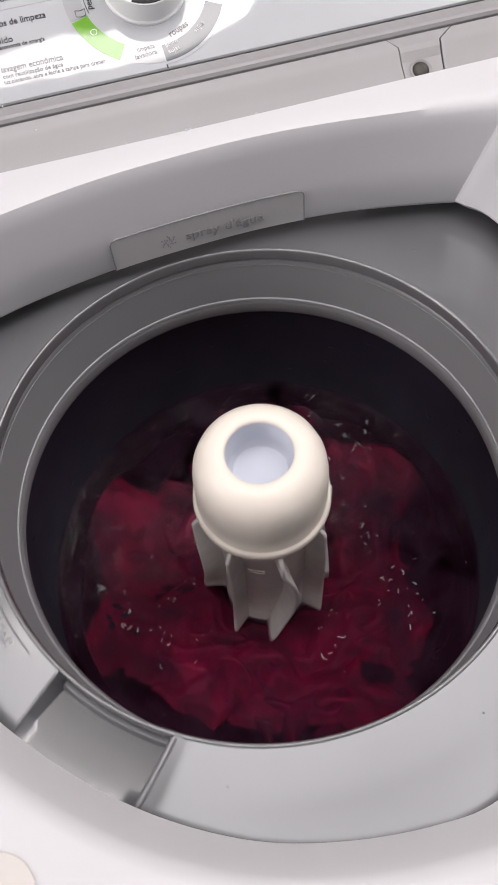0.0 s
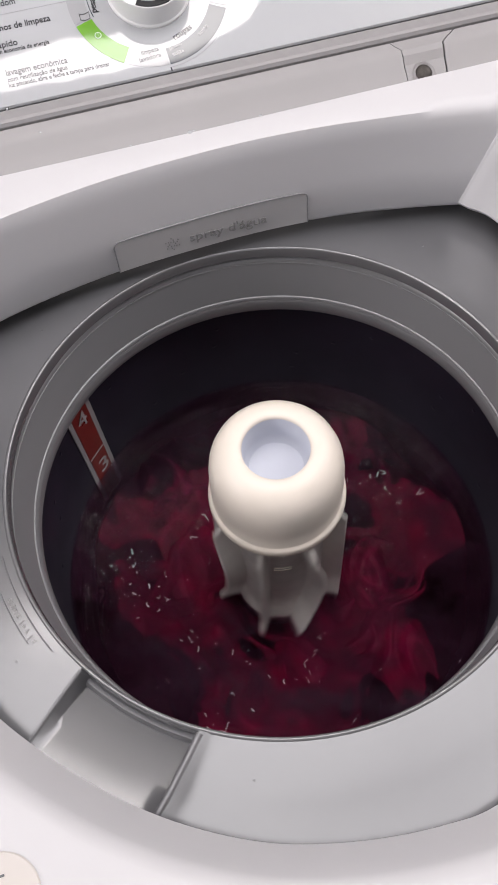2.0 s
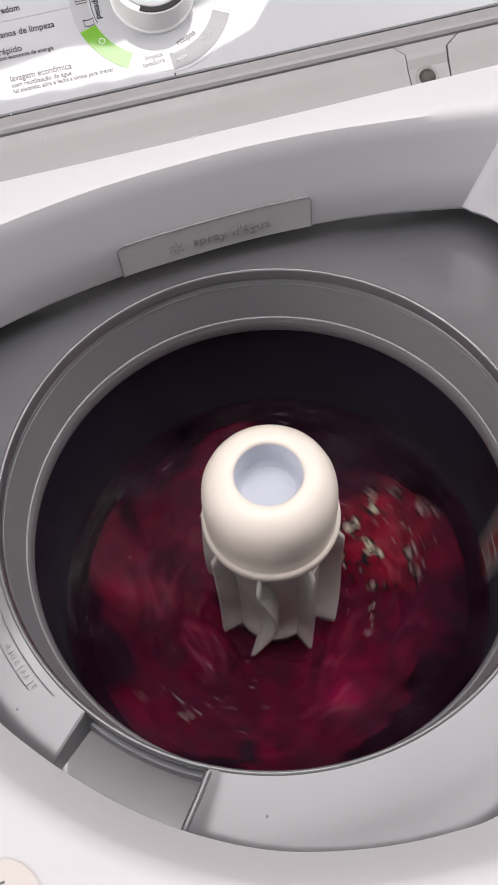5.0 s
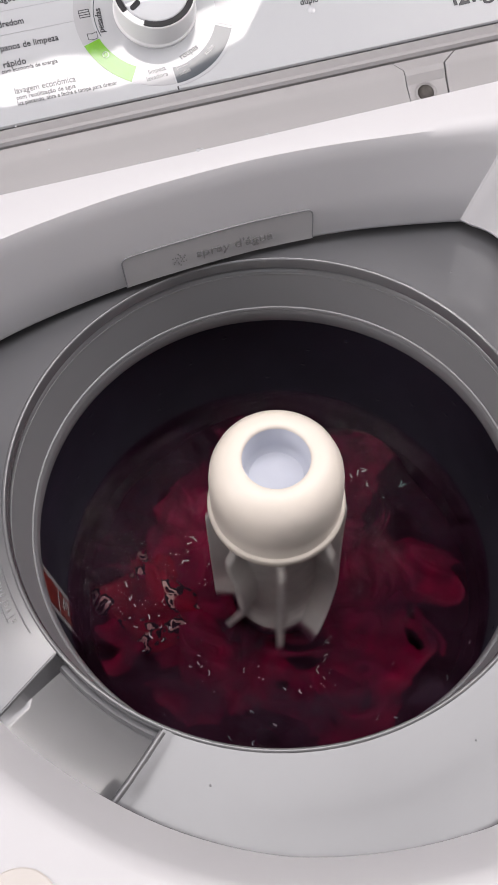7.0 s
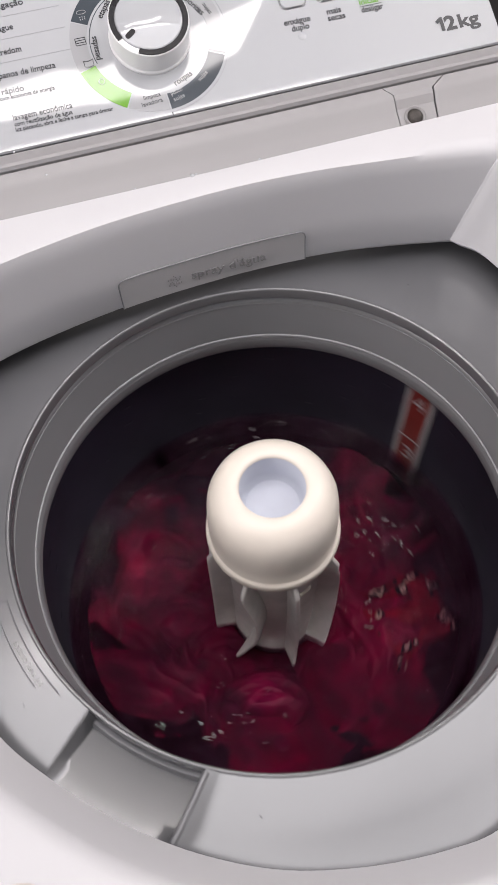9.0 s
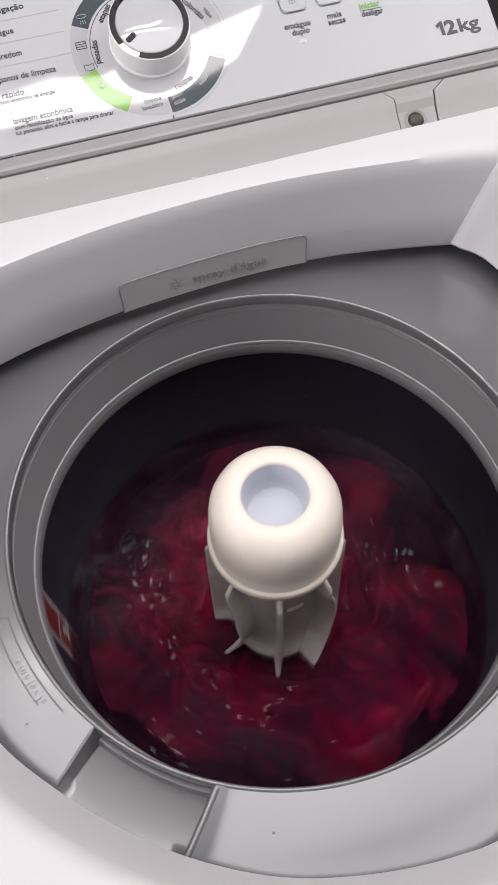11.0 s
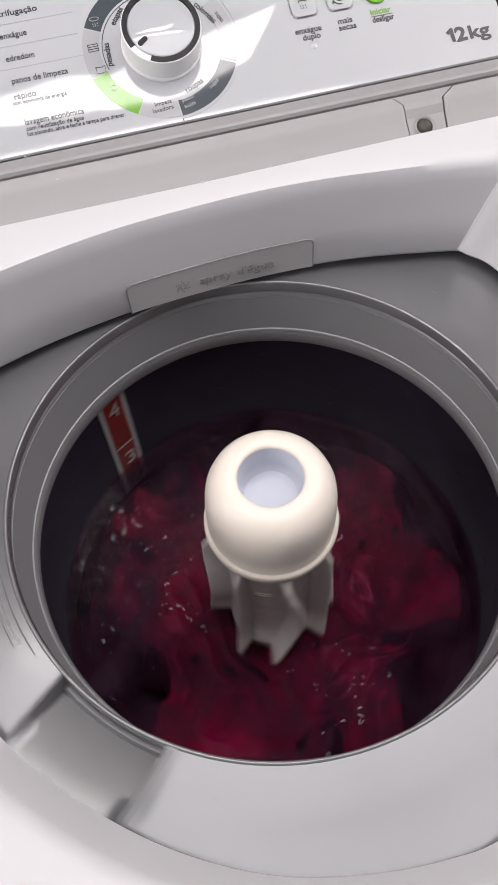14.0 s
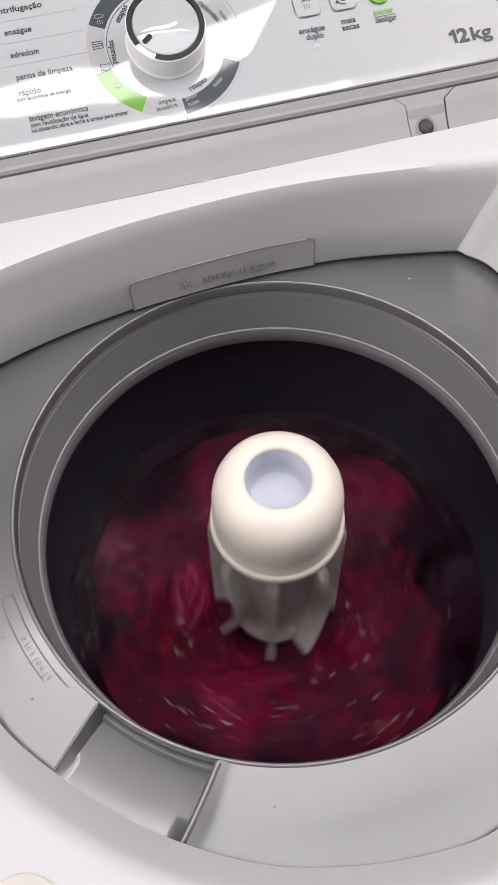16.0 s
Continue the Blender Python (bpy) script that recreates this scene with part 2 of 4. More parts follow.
DARKC = cloth_material("wet_dark_cotton", (0.030, 0.027, 0.036), (0.016, 0.014, 0.020))


def water_material(name, clear, tint, murk, ripple, gloss, milk=1.0):
    m = bpy.data.materials.new(name)
    m.use_nodes = True
    nt = m.node_tree
    nt.nodes.clear()
    out = nt.nodes.new("ShaderNodeOutputMaterial")
    tc = nt.nodes.new("ShaderNodeTexCoord")
    tr = nt.nodes.new("ShaderNodeBsdfTransparent")
    tr.inputs["Color"].default_value = (*tint, 1)
    df = nt.nodes.new("ShaderNodeBsdfDiffuse")
    df.inputs["Color"].default_value = (*murk, 1)
    cloud = nt.nodes.new("ShaderNodeTexNoise")
    cloud.inputs["Scale"].default_value, cloud.inputs["Detail"].default_value, cloud.inputs["Distortion"].default_value = 16, 8, 1.0
    nt.links.new(tc.outputs["Object"], cloud.inputs["Vector"])
    rg = nt.nodes.new("ShaderNodeMapRange")
    rg.inputs["From Min"].default_value, rg.inputs["From Max"].default_value = 0.3, 0.75
    rg.inputs["To Min"].default_value, rg.inputs["To Max"].default_value = max(0.0, 1 - clear - 0.12), min(1, 1 - clear + 0.17)
    nt.links.new(cloud.outputs["Fac"], rg.inputs["Value"])
    # milky clouds drifting in it
    patch = nt.nodes.new("ShaderNodeTexNoise")
    patch.inputs["Scale"].default_value, patch.inputs["Detail"].default_value, patch.inputs["Distortion"].default_value = 6.5, 5, 1.6
    nt.links.new(tc.outputs["Object"], patch.inputs["Vector"])
    pr = nt.nodes.new("ShaderNodeMapRange")
    pr.interpolation_type = "SMOOTHSTEP"
    pr.inputs["From Min"].default_value, pr.inputs["From Max"].default_value = 0.47, 0.72
    pr.inputs["To Min"].default_value, pr.inputs["To Max"].default_value = 0.75, milk
    nt.links.new(patch.outputs["Fac"], pr.inputs["Value"])
    mul = nt.nodes.new("ShaderNodeMath")
    mul.operation, mul.use_clamp = "MULTIPLY", True
    nt.links.new(rg.outputs[0], mul.inputs[0])
    nt.links.new(pr.outputs[0], mul.inputs[1])
    mx = nt.nodes.new("ShaderNodeMixShader")
    nt.links.new(mul.outputs[0], mx.inputs[0])
    nt.links.new(tr.outputs[0], mx.inputs[1])
    nt.links.new(df.outputs[0], mx.inputs[2])
    last = mx
    if gloss:
        nz = nt.nodes.new("ShaderNodeTexNoise")
        nz.inputs["Scale"].default_value, nz.inputs["Detail"].default_value, nz.inputs["Distortion"].default_value = 70, 5, 0.8
        nt.links.new(tc.outputs["Object"], nz.inputs["Vector"])
        bp = nt.nodes.new("ShaderNodeBump")
        bp.inputs["Strength"].default_value, bp.inputs["Distance"].default_value = ripple, 0.004
        nt.links.new(nz.outputs["Fac"], bp.inputs["Height"])
        gl = nt.nodes.new("ShaderNodeBsdfGlossy")
        gl.inputs["Roughness"].default_value = 0.04
        fr = nt.nodes.new("ShaderNodeFresnel")
        fr.inputs["IOR"].default_value = 1.16
        nt.links.new(bp.outputs["Normal"], gl.inputs["Normal"])
        nt.links.new(bp.outputs["Normal"], fr.inputs["Normal"])
        m2 = nt.nodes.new("ShaderNodeMixShader")
        nt.links.new(fr.outputs[0], m2.inputs[0])
        nt.links.new(mx.outputs[0], m2.inputs[1])
        nt.links.new(gl.outputs[0], m2.inputs[2])
        last = m2
    nt.links.new(last.outputs[0], out.inputs["Surface"])
    return m


WATER = water_material("murky_wash_water", 0.87, (0.96, 0.88, 0.92), (0.052, 0.030, 0.048), 0.6, True, 2.3)
DEPTH = material("deep_wine_water", (0.040, 0.008, 0.020), 0.5, vary=0.3, scale=25, spec=0.1)
MURK = water_material("murky_depth", 0.88, (0.95, 0.85, 0.90), (0.052, 0.013, 0.034), 0, False, 1.6)


# ---------------------------------------------------------------- mesh helpers
def mesh_of(bm, name, mat, smooth=True, angle=40):
    bmesh.ops.recalc_face_normals(bm, faces=bm.faces)
    if smooth:
        for f in bm.faces:
            f.smooth = True
        for ed in bm.edges:
            ed.smooth = len(ed.link_faces) == 2 and ed.calc_face_angle(0) < radians(angle)
    me = bpy.data.meshes.new(name)
    bm.to_mesh(me)
    bm.free()
    me.materials.append(mat)
    return me


def part(name, bm, mat, parent, label="", smooth=True, m=None, angle=40):
    ob = new(name, mesh_of(bm, name, mat, smooth, angle) if isinstance(bm, bmesh.types.BMesh) else bm)
    ob.parent = parent
    if m is not None:
        ob.matrix_basis = m
    if label:
        ob["label"] = label
    return ob


def empty(name, x, y, z, **tags):
    ob = new(name)
    ob.location = (x, y, z)
    return tagged(ob, **tags)


def skin(bm, loops, closed=True, cap0=False, cap1=False):
    """Joins loops of places with quads."""
    vs = [[bm.verts.new(p) for p in lp] for lp in loops]
    n = len(vs[0])
    for a, b in zip(vs, vs[1:]):
        for i in range(n if closed else n - 1):
            j = (i + 1) % n
            bm.faces.new((a[i], a[j], b[j], b[i]))
    if cap0:
        bm.faces.new(vs[0][::-1])
    if cap1:
        bm.faces.new(vs[-1])
    return vs


def lathe(profile, n=96, cap0=False, cap1=False):
    bm = bmesh.new()
    skin(bm, [[(r * math.cos(2 * math.pi * i / n), r * math.sin(2 * math.pi * i / n), z) for i in range(n)] for r, z in profile], True, cap0, cap1)
    return bm


def prism(poly, z0, z1, bevel=0.0, segments=2):
    bm = bmesh.new()
    skin(bm, [[(x, y, z0) for x, y in poly], [(x, y, z1) for x, y in poly]], True, True, True)
    if bevel:
        top = [ed for ed in bm.edges if all(v.co.z > (z0 + z1) / 2 for v in ed.verts)]
        bmesh.ops.bevel(bm, geom=top, offset=bevel, segments=segments, affect="EDGES", clamp_overlap=True)
    return bm


def box(x0, y0, z0, x1, y1, z1, bevel=0.0):
    bm = bmesh.new()
    bmesh.ops.create_cube(bm, size=1)
    for v in bm.verts:
        v.co = ((x0 + x1) / 2 + v.co.x * (x1 - x0), (y0 + y1) / 2 + v.co.y * (y1 - y0), (z0 + z1) / 2 + v.co.z * (z1 - z0))
    if bevel:
        bmesh.ops.bevel(bm, geom=list(bm.edges), offset=bevel, segments=2, affect="EDGES", clamp_overlap=True)
    return bm


def rounded(w, h, r, n=5):
    pts = []
    for cx, cy, a0 in ((w / 2 - r, h / 2 - r, 0), (-w / 2 + r, h / 2 - r, 90), (-w / 2 + r, -h / 2 + r, 180), (w / 2 - r, -h / 2 + r, 270)):
        for i in range(n + 1):
            a = radians(a0 + 90 * i / n)
            pts.append((cx + r * math.cos(a), cy + r * math.sin(a)))
    return pts


def arc_band(r0, r1, a0, a1, h, n=24):
    """A thin plate in the shape of a ring's piece, angles in degrees."""
    out = [(r1 * math.cos(radians(a0 + (a1 - a0) * i / n)), r1 * math.sin(radians(a0 + (a1 - a0) * i / n))) for i in range(n + 1)]
    inn = [(r0 * math.cos(radians(a0 + (a1 - a0) * i / n)), r0 * math.sin(radians(a0 + (a1 - a0) * i / n))) for i in range(n + 1)]
    bm = bmesh.new()
    top_o, top_i = [bm.verts.new((x, y, h)) for x, y in out], [bm.verts.new((x, y, h)) for x, y in inn]
    bot_o, bot_i = [bm.verts.new((x, y, 0)) for x, y in out], [bm.verts.new((x, y, 0)) for x, y in inn]
    for i in range(n):
        for a, b in ((top_i, top_o), (top_o, bot_o), (bot_o, bot_i), (bot_i, top_i)):
            bm.faces.new((a[i], b[i], b[i + 1], a[i + 1]))
    for k in (0, n):
        bm.faces.new((top_i[k], top_o[k], bot_o[k], bot_i[k]))
    return bm


def text_mesh(words, size, depth=0.0002, align="LEFT", bold=0.0, space=1.0):
    cu = bpy.data.curves.new("lettering", "FONT")
    cu.body, cu.size, cu.extrude, cu.align_x, cu.offset, cu.space_character = words, size, depth, align, bold, space
    cu.resolution_u = 3
    ob = bpy.data.objects.new("lettering", cu)
    scene.collection.objects.link(ob)
    me = bpy.data.meshes.new_from_object(ob.evaluated_get(bpy.context.evaluated_depsgraph_get()))
    bpy.data.objects.remove(ob)
    bpy.data.curves.remove(cu)
    return me


def lettering(words, size, mat, parent, m, align="LEFT", bold=0.0, width=None, depth=0.0002, space=1.0):
    me = text_mesh(words, size, depth, align, bold, space)
    xs = [v.co.x for v in me.vertices]
    if width and xs:
        k = width / (max(xs) - min(xs))
        for v in me.vertices:
            v.co.x *= k
    me.materials.clear()
    me.materials.append(mat)
    ob = new("lettering", me)
    ob.parent, ob.matrix_basis = parent, m
    return ob


def tube(points, r, n=8):
    """A round bar along places."""
    bm = bmesh.new()
    loops = []
    for i, p in enumerate(points):
        a, b = Vector(points[max(0, i - 1)]), Vector(points[min(len(points) - 1, i + 1)])
        q = (b - a).to_track_quat("Z", "Y")
        loops.append([Vector(p) + q @ Vector((r * math.cos(2 * math.pi * k / n), r * math.sin(2 * math.pi * k / n), 0)) for k in range(n)])
    skin(bm, loops, True, True, True)
    return bm


# ---------------------------------------------------------------- room
def room():
    x0, x1, y0, y1, h, t = -1.9, 1.3, -2.4, 0.85, 2.55, 0.15
    tagged(new("floor", mesh_of(box(x0 - t, y0 - t, -0.1, x1 + t, y1 + t, 0), "floor", FLOORM, False)), "brownish ceramic laundry floor under the machine", "floor", kind="structure")
    tagged(new("wall_north", mesh_of(box(x0 - t, y1, 0, x1 + t, y1 + t, h), "wall_north", WALLDARK, False)), "unseen wall behind the washing machine, kept dark for reflections", "wall", kind="structure")
    # unseen west wall; its opening is added to let fill light in
    bm = bmesh.new()
    ya, yb, za, zb = -0.5, 0.5, 1.55, 2.35
    for a in ((y0, 0, ya, h), (yb, 0, y1, h), (ya, 0, yb, za), (ya, zb, yb, h)):
        b2 = box(x0 - t, a[0], a[1], x0, a[2], a[3])
        me = bpy.data.meshes.new("piece")
        b2.to_mesh(me)
        b2.free()
        bm.from_mesh(me)
        bpy.data.meshes.remove(me)
    tagged(new("wall_west", mesh_of(bm, "wall_west", PLASTER, False)), "plain painted side wall with an opening added for fill light", "wall", kind="structure")
    # unseen east wall, with a high opening added for fill light
    bm = bmesh.new()
    ya, yb, za, zb = -0.15, 0.82, 1.75, 2.45
    for a in ((y0, 0, ya, h), (yb, 0, y1, h), (ya, 0, yb, za), (ya, zb, yb, h)):
        b2 = box(x1, a[0], a[1], x1 + t, a[2], a[3])
        me = bpy.data.meshes.new("piece")
        b2.to_mesh(me)
        b2.free()
        bm.from_mesh(me)
        bpy.data.meshes.remove(me)
    tagged(new("wall_east", mesh_of(bm, "wall_east", PLASTER, False)), "plain painted side wall with a high opening added for fill light", "wall", kind="structure")
    # south wall, unseen, with an opening added for the fill light
    bm = bmesh.new()
    wx0, wx1, wz0, wz1 = -1.25, 0.55, 1.1, 2.35
    for a in ((x0 - t, 0, wx0, h), (wx1, 0, x1 + t, h), (wx0, 0, wx1, wz0), (wx0, wz1, wx1, h)):
        b2 = box(a[0], y0 - t, a[1], a[2], y0, a[3])
        me = bpy.data.meshes.new("piece")
        b2.to_mesh(me)
        b2.free()
        bm.from_mesh(me)
        bpy.data.meshes.remove(me)
    tagged(new("wall_south", mesh_of(bm, "wall_south", PLASTER, False)), "plain painted wall with a wide opening added for fill light", "wall", kind="structure")
    # unseen ceiling; its slit is cut to fit the panel's glare
    bm = bmesh.new()
    slit = ceiling_slit()
    outer = [(x0 - t, y0 - t), (x1 + t, y0 - t), (x1 + t, y1 + t), (x0 - t, y1 + t)]
    edges = []
    light = [(-1.30, -0.50), (1.15, -0.50), (1.15, 0.50), (-1.30, 0.50)]
    for poly in (outer, slit, light):
        vs = [bm.verts.new((x, y, h)) for x, y in poly]
        edges += [bm.edges.new((vs[i], vs[(i + 1) % len(vs)])) for i in range(len(vs))]
    bmesh.ops.triangle_fill(bm, edges=edges, use_beauty=True)
    ex = bmesh.ops.extrude_face_region(bm, geom=list(bm.faces))
    for v in ex["geom"]:
        if isinstance(v, bmesh.types.BMVert):
            v.co.z += 0.04
    tagged(new("ceiling", mesh_of(bm, "ceiling", CEIL, False)), "white painted ceiling with openings placed for top light and panel glare", "ceiling", kind="structure")


def ceiling_slit():
    # outline traced back from the glare on the console panel
    return [(-0.45, 0.578), (-0.36, 0.570), (-0.29, 0.576), (-0.22, 0.565), (-0.15, 0.570), (-0.09, 0.561), (-0.02, 0.566), (0.04, 0.555), (0.10, 0.561), (0.16, 0.551), (0.24, 0.556), (0.446, 0.614), (0.553, 0.739), (0.34, 0.70), (0.05, 0.645), (-0.06, 0.665), (-0.25, 0.645), (-0.45, 0.635)]


room()
# added from the unseen east side to lift the cover and ring
area_lamp("east_fill_light", pose(1.40, 0.335, 2.10, 0, 90, 0), 0.70, 0.97, 20, (0.99, 0.99, 1.0))
# unseen source, added to brighten the tub's right side and ring
area_lamp("west_fill_light", pose(-2.0, 0.0, 1.95, 0, -90, 0), 0.80, 1.0, 23, (0.99, 0.99, 1.0))
# unseen source, sized for the top light and the cover's reflections
area_lamp("overhead_fill_light", pose(-0.075, 0.0, 2.60, 0, 0, 0), 2.45, 1.0, 25.5, (0.985, 0.99, 1.0))
# placed above the fitted slit to make the glare on the panel
area_lamp("roof_slit_daylight", pose(-0.05, 0.63, 2.64, 0, 0, 0), 1.6, 0.4, 19, (1.0, 0.99, 0.98))


# ---------------------------------------------------------------- washing machine
def catmull(pts, per=6):
    out, n = [], len(pts)
    for i in range(n):
        p0, p1, p2, p3 = (Vector(pts[(i + k) % n]) for k in (-1, 0, 1, 2))
        for k in range(per):
            t = k / per
            out.append(0.5 * (2 * p1 + (p2 - p0) * t + (2 * p0 - 5 * p1 + 4 * p2 - p3) * t * t + (3 * p1 - p0 - 3 * p2 + p3) * t ** 3))
    return out


def opening_edge():
    """The lower edge of the white lid opening, from above."""
    back = [(0.272, 0.176), (0.2535, 0.2035), (0.2490, 0.2100), (0.2420, 0.2128), (0.19, 0.2245), (0.133, 0.234), (0.06, 0.2385), (-0.01, 0.2365), (-0.077, 0.231), (-0.151, 0.218), (-0.205, 0.203), (-0.248, 0.187), (-0.272, 0.15)]
    front = [(-0.285, 0.08), (-0.280, 0.0), (-0.265, -0.062), (-0.241, -0.116), (-0.209, -0.157), (-0.176, -0.190), (-0.145, -0.215), (-0.112, -0.2355), (-0.08, -0.2505),
             (-0.047, -0.2605), (-0.012, -0.2675), (0.024, -0.271), (0.058, -0.270), (0.11, -0.254), (0.16, -0.226), (0.205, -0.188), (0.245, -0.135), (0.274, -0.065), (0.288, 0.01), (0.288, 0.09)]
    return catmull(back + front, 6)


def top_frame(parent):
    edge = opening_edge()
    n = len(edge)
    centre = Vector((0, 0))
    loops = [[], [], [], [], [], [], [], [], [], []]
    hx, yb, yf, rc = 0.362, 0.277, -0.345, 0.03
    for p in edge:
        d = p.normalized()
        k = min(1.0, max(0.0, (d.y + 0.45) / 0.9))
        k = k * k * (3 - 2 * k)
        w, zt = 0.046 - 0.030 * k, 0.060 + 0.048 * k
        # where the ray from the axis leaves the cabinet's outline
        s = min(hx / abs(d.x) if d.x else 9, (yb if d.y > 0 else -yf) / abs(d.y) if d.y else 9)
        q = d * s
        ax, ay = abs(q.x), (q.y if d.y > 0 else -q.y)
        ymax = yb if d.y > 0 else -yf
        if ax > hx - rc and ay > ymax - rc:
            c = Vector((math.copysign(hx - rc, q.x), math.copysign(ymax - rc, d.y)))
            b = d.dot(c)
            q = d * (b + math.sqrt(max(0, b * b - c.length_squared + rc * rc)))
        room_left = (q - p).length
        # the right-hand wall leans well outwards
        lean = min(1.0, max(0.0, (d.x - 0.52) / 0.24)) * min(1.0, max(0.0, (d.y + 0.5) / 0.5))
        lean = max(0.0, min(0.062 * lean * lean * (3 - 2 * lean), 0.348 - p.x - 1.15 * w * d.x))
        def at(off, z):
            o = min(off, room_left * 0.96)
            v = p + d * o
            return (min(v.x + lean * max(0.0, min(1.15, off / w if z > 0.0121 else 0.0)), 0.357), v.y, z)
        rise = zt - 0.012
        for i, (off, f) in enumerate(((0.007, -0.17), (0.0012, -0.03), (0.0, 0.0), (0.18 * w, 0.40), (0.35 * w, 0.79), (0.43 * w, 0.905), (0.58 * w, 0.97), (1.15 * w, 1.0))):
            loops[i].append(at(off, 0.012 + rise * f if f >= 0 else 0.012 + 0.048 * f))
        q2 = q - d * 0.006
        loops[8].append((q2.x, q2.y, zt - 0.0004))
        loops[9].append((q.x, q.y, zt - 0.010))
    low = [[(x, y, z) for x, y, _ in loops[9]] for z in (0.040, 0.025)]
    bm = bmesh.new()
    skin(bm, loops + low)
    return part("top_frame", bm, WHITE, parent, "white enamelled top with a wide rounded opening", angle=50)


def washing_machine():
    wm = empty("washing_machine", 0, 0, 0, label="white top-loading washing machine, lid open, mid wash", category="washing machine")
    up = pose(0, 0, ZB)
    top = top_frame(wm)
    top.matrix_basis = up
    # sheet steel body under the top
    bm = bmesh.new()
    pl = rounded(0.726, 0.662, 0.04)
    pl = [(x, y - 0.022) for x, y in pl]
    skin(bm, [[(x, y, z) for x, y in pl] for z in (0.03, 0.05, ZB - 0.022)], True, True, False)
    part("cabinet_body", bm, WHITE, wm, "white enamelled steel body")
    for sx in (-0.28, 0.28):
        for sy in (-0.3, 0.26):
            part("foot", prism([(sx + 0.025 * math.cos(a), sy + 0.025 * math.sin(a)) for a in [2 * math.pi * k / 16 for k in range(16)]], 0, 0.032, 0.003), BLACK, wm)
    # spray nozzle plate on the back wall of the opening
    nz = new("spray_nozzle")
    nz.parent, nz.matrix_basis = wm, up
    bm = bmesh.new()
    cols = 24
    th = 0.0013
    back_edge = sorted((p.x, p.y) for p in opening_edge() if p.y > 0.15 and abs(p.x) < 0.2)
    def wall_y(x, z):
        for (xa, ya), (xb, yb) in zip(back_edge, back_edge[1:]):
            if x <= xb:
                return ya + (yb - ya) * (x - xa) / (xb - xa) + (z - 0.012) * 0.075
        return 0.23
    front, backp = [], []
    ends = [0.0, 0.0006, 0.0014, 0.0024, 0.0036, 0.0048, 0.0060]
    steps = ends + [0.0060 + 0.1705 * k / cols for k in range(1, cols)] + [0.1825 - e for e in reversed(ends)]
    cols = len(steps) - 1
    for s in steps:
        x = -0.0765 + s
        edge_in = min(s, 0.1825 - s)
        top_z = 0.0440 - (0.006 - math.sqrt(max(0.0, 0.006 ** 2 - (0.006 - edge_in) ** 2)) if edge_in < 0.006 else 0)
        zs = [0.0105 + (top_z - 0.0105) * k / 4 for k in range(5)]
        front.append([(x, wall_y(x, z) - th, z) for z in zs])
        backp.append([(x, wall_y(x, z) + 0.006, z) for z in zs])
    loops = []
    for f_, b_ in zip(front, backp):
        loops.append(f_ + b_[::-1])
    skin(bm, loops, True, True, True)
    plate = part("plate", bm, NOZZLE, nz, "grey plastic spray plate with raised lettering")
    # dark bar round the plate, its colour standing in for the recess shadow
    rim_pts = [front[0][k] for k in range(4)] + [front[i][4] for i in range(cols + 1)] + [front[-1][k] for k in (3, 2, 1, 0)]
    part("gap_shade", tube(rim_pts, 0.0007, 8), RINGM, nz, "thin dark bar standing in for the shaded gap round the plate")
    tilt = 90 - math.degrees(math.atan(0.075))
    def on_plate(x, z, turn=0):
        return pose(x, wall_y(x, z) - th - 0.0004, z, tilt, 0, 0) @ pose(0, 0, 0, 0, 0, turn)
    lettering("spray d'água", 0.0135, EMBOSS, nz, on_plate(-0.008, 0.0215, 0.5), width=0.074, depth=0.0005)
    for k in range(3):
        for j in range(6):
            a = 2 * math.pi * j / 6 + 0.3 * k
            r = 0.0028 + 0.0020 * k
            part("spray_dot", prism([(0.0007 * math.cos(c), 0.0007 * math.sin(c)) for c in [2 * math.pi * q / 8 for q in range(8)]], 0, 0.0006), EMBOSS, nz,
                 m=on_plate(-0.024 + r * math.cos(a), 0.0245 + r * 0.95 * math.sin(a)))
    # hinge deck and its covers
    prof = [(0.299, 0.030), (0.306, 0.063), (0.312, 0.0745), (0.320, 0.0790), (0.327, 0.0828), (0.3335, 0.0884), (0.3385, 0.0912), (0.3475, 0.0945)]
    bm = bmesh.new()
    skin(bm, [[(x, y, z - 0.0085) for y, z in prof] + [(x, 0.3475, 0.015), (x, 0.299, 0.015)] for x in (-0.362, 0.362)], True, True, True)
    deck = part("hinge_deck", bm, DECK, wm, "grey plastic hinge trough", m=up, smooth=False)
    def seat_left(f):
        return 0.2300 + 0.0015 * f - (0.009 * (f - 0.8) / 0.2 if f > 0.8 else 0)
    def seat_right(f):
        return 0.2690 + 0.0050 * f + (0.013 * (f - 0.8) / 0.2 if f > 0.8 else 0)
    def cover(name, left, right):
        bm = bmesh.new()
        loops = []
        for y, z in prof[1:]:
            f = (y - 0.306) / 0.0415
            loops.append([(left(f), y - 0.0008, z), (right(f), y - 0.0008, z)])
        vs = [[bm.verts.new(p) for p in lp] for lp in loops]
        for a, b in zip(vs, vs[1:]):
            bm.faces.new((a[0], a[1], b[1], b[0]))
        ex = bmesh.ops.extrude_face_region(bm, geom=list(bm.faces))
        for v in ex["geom"]:
            if isinstance(v, bmesh.types.BMVert):
                v.co.z -= 0.006
        part(name, bm, DECK, deck, "pale grey plastic hinge cover", smooth=True, angle=25)
    cover("hinge_cover", lambda f: -0.360, lambda f: seat_left(f) - 0.0006)
    cover("hinge_cover", lambda f: seat_right(f) + 0.0006, lambda f: 0.360)
    bm = bmesh.new()
    loops = []
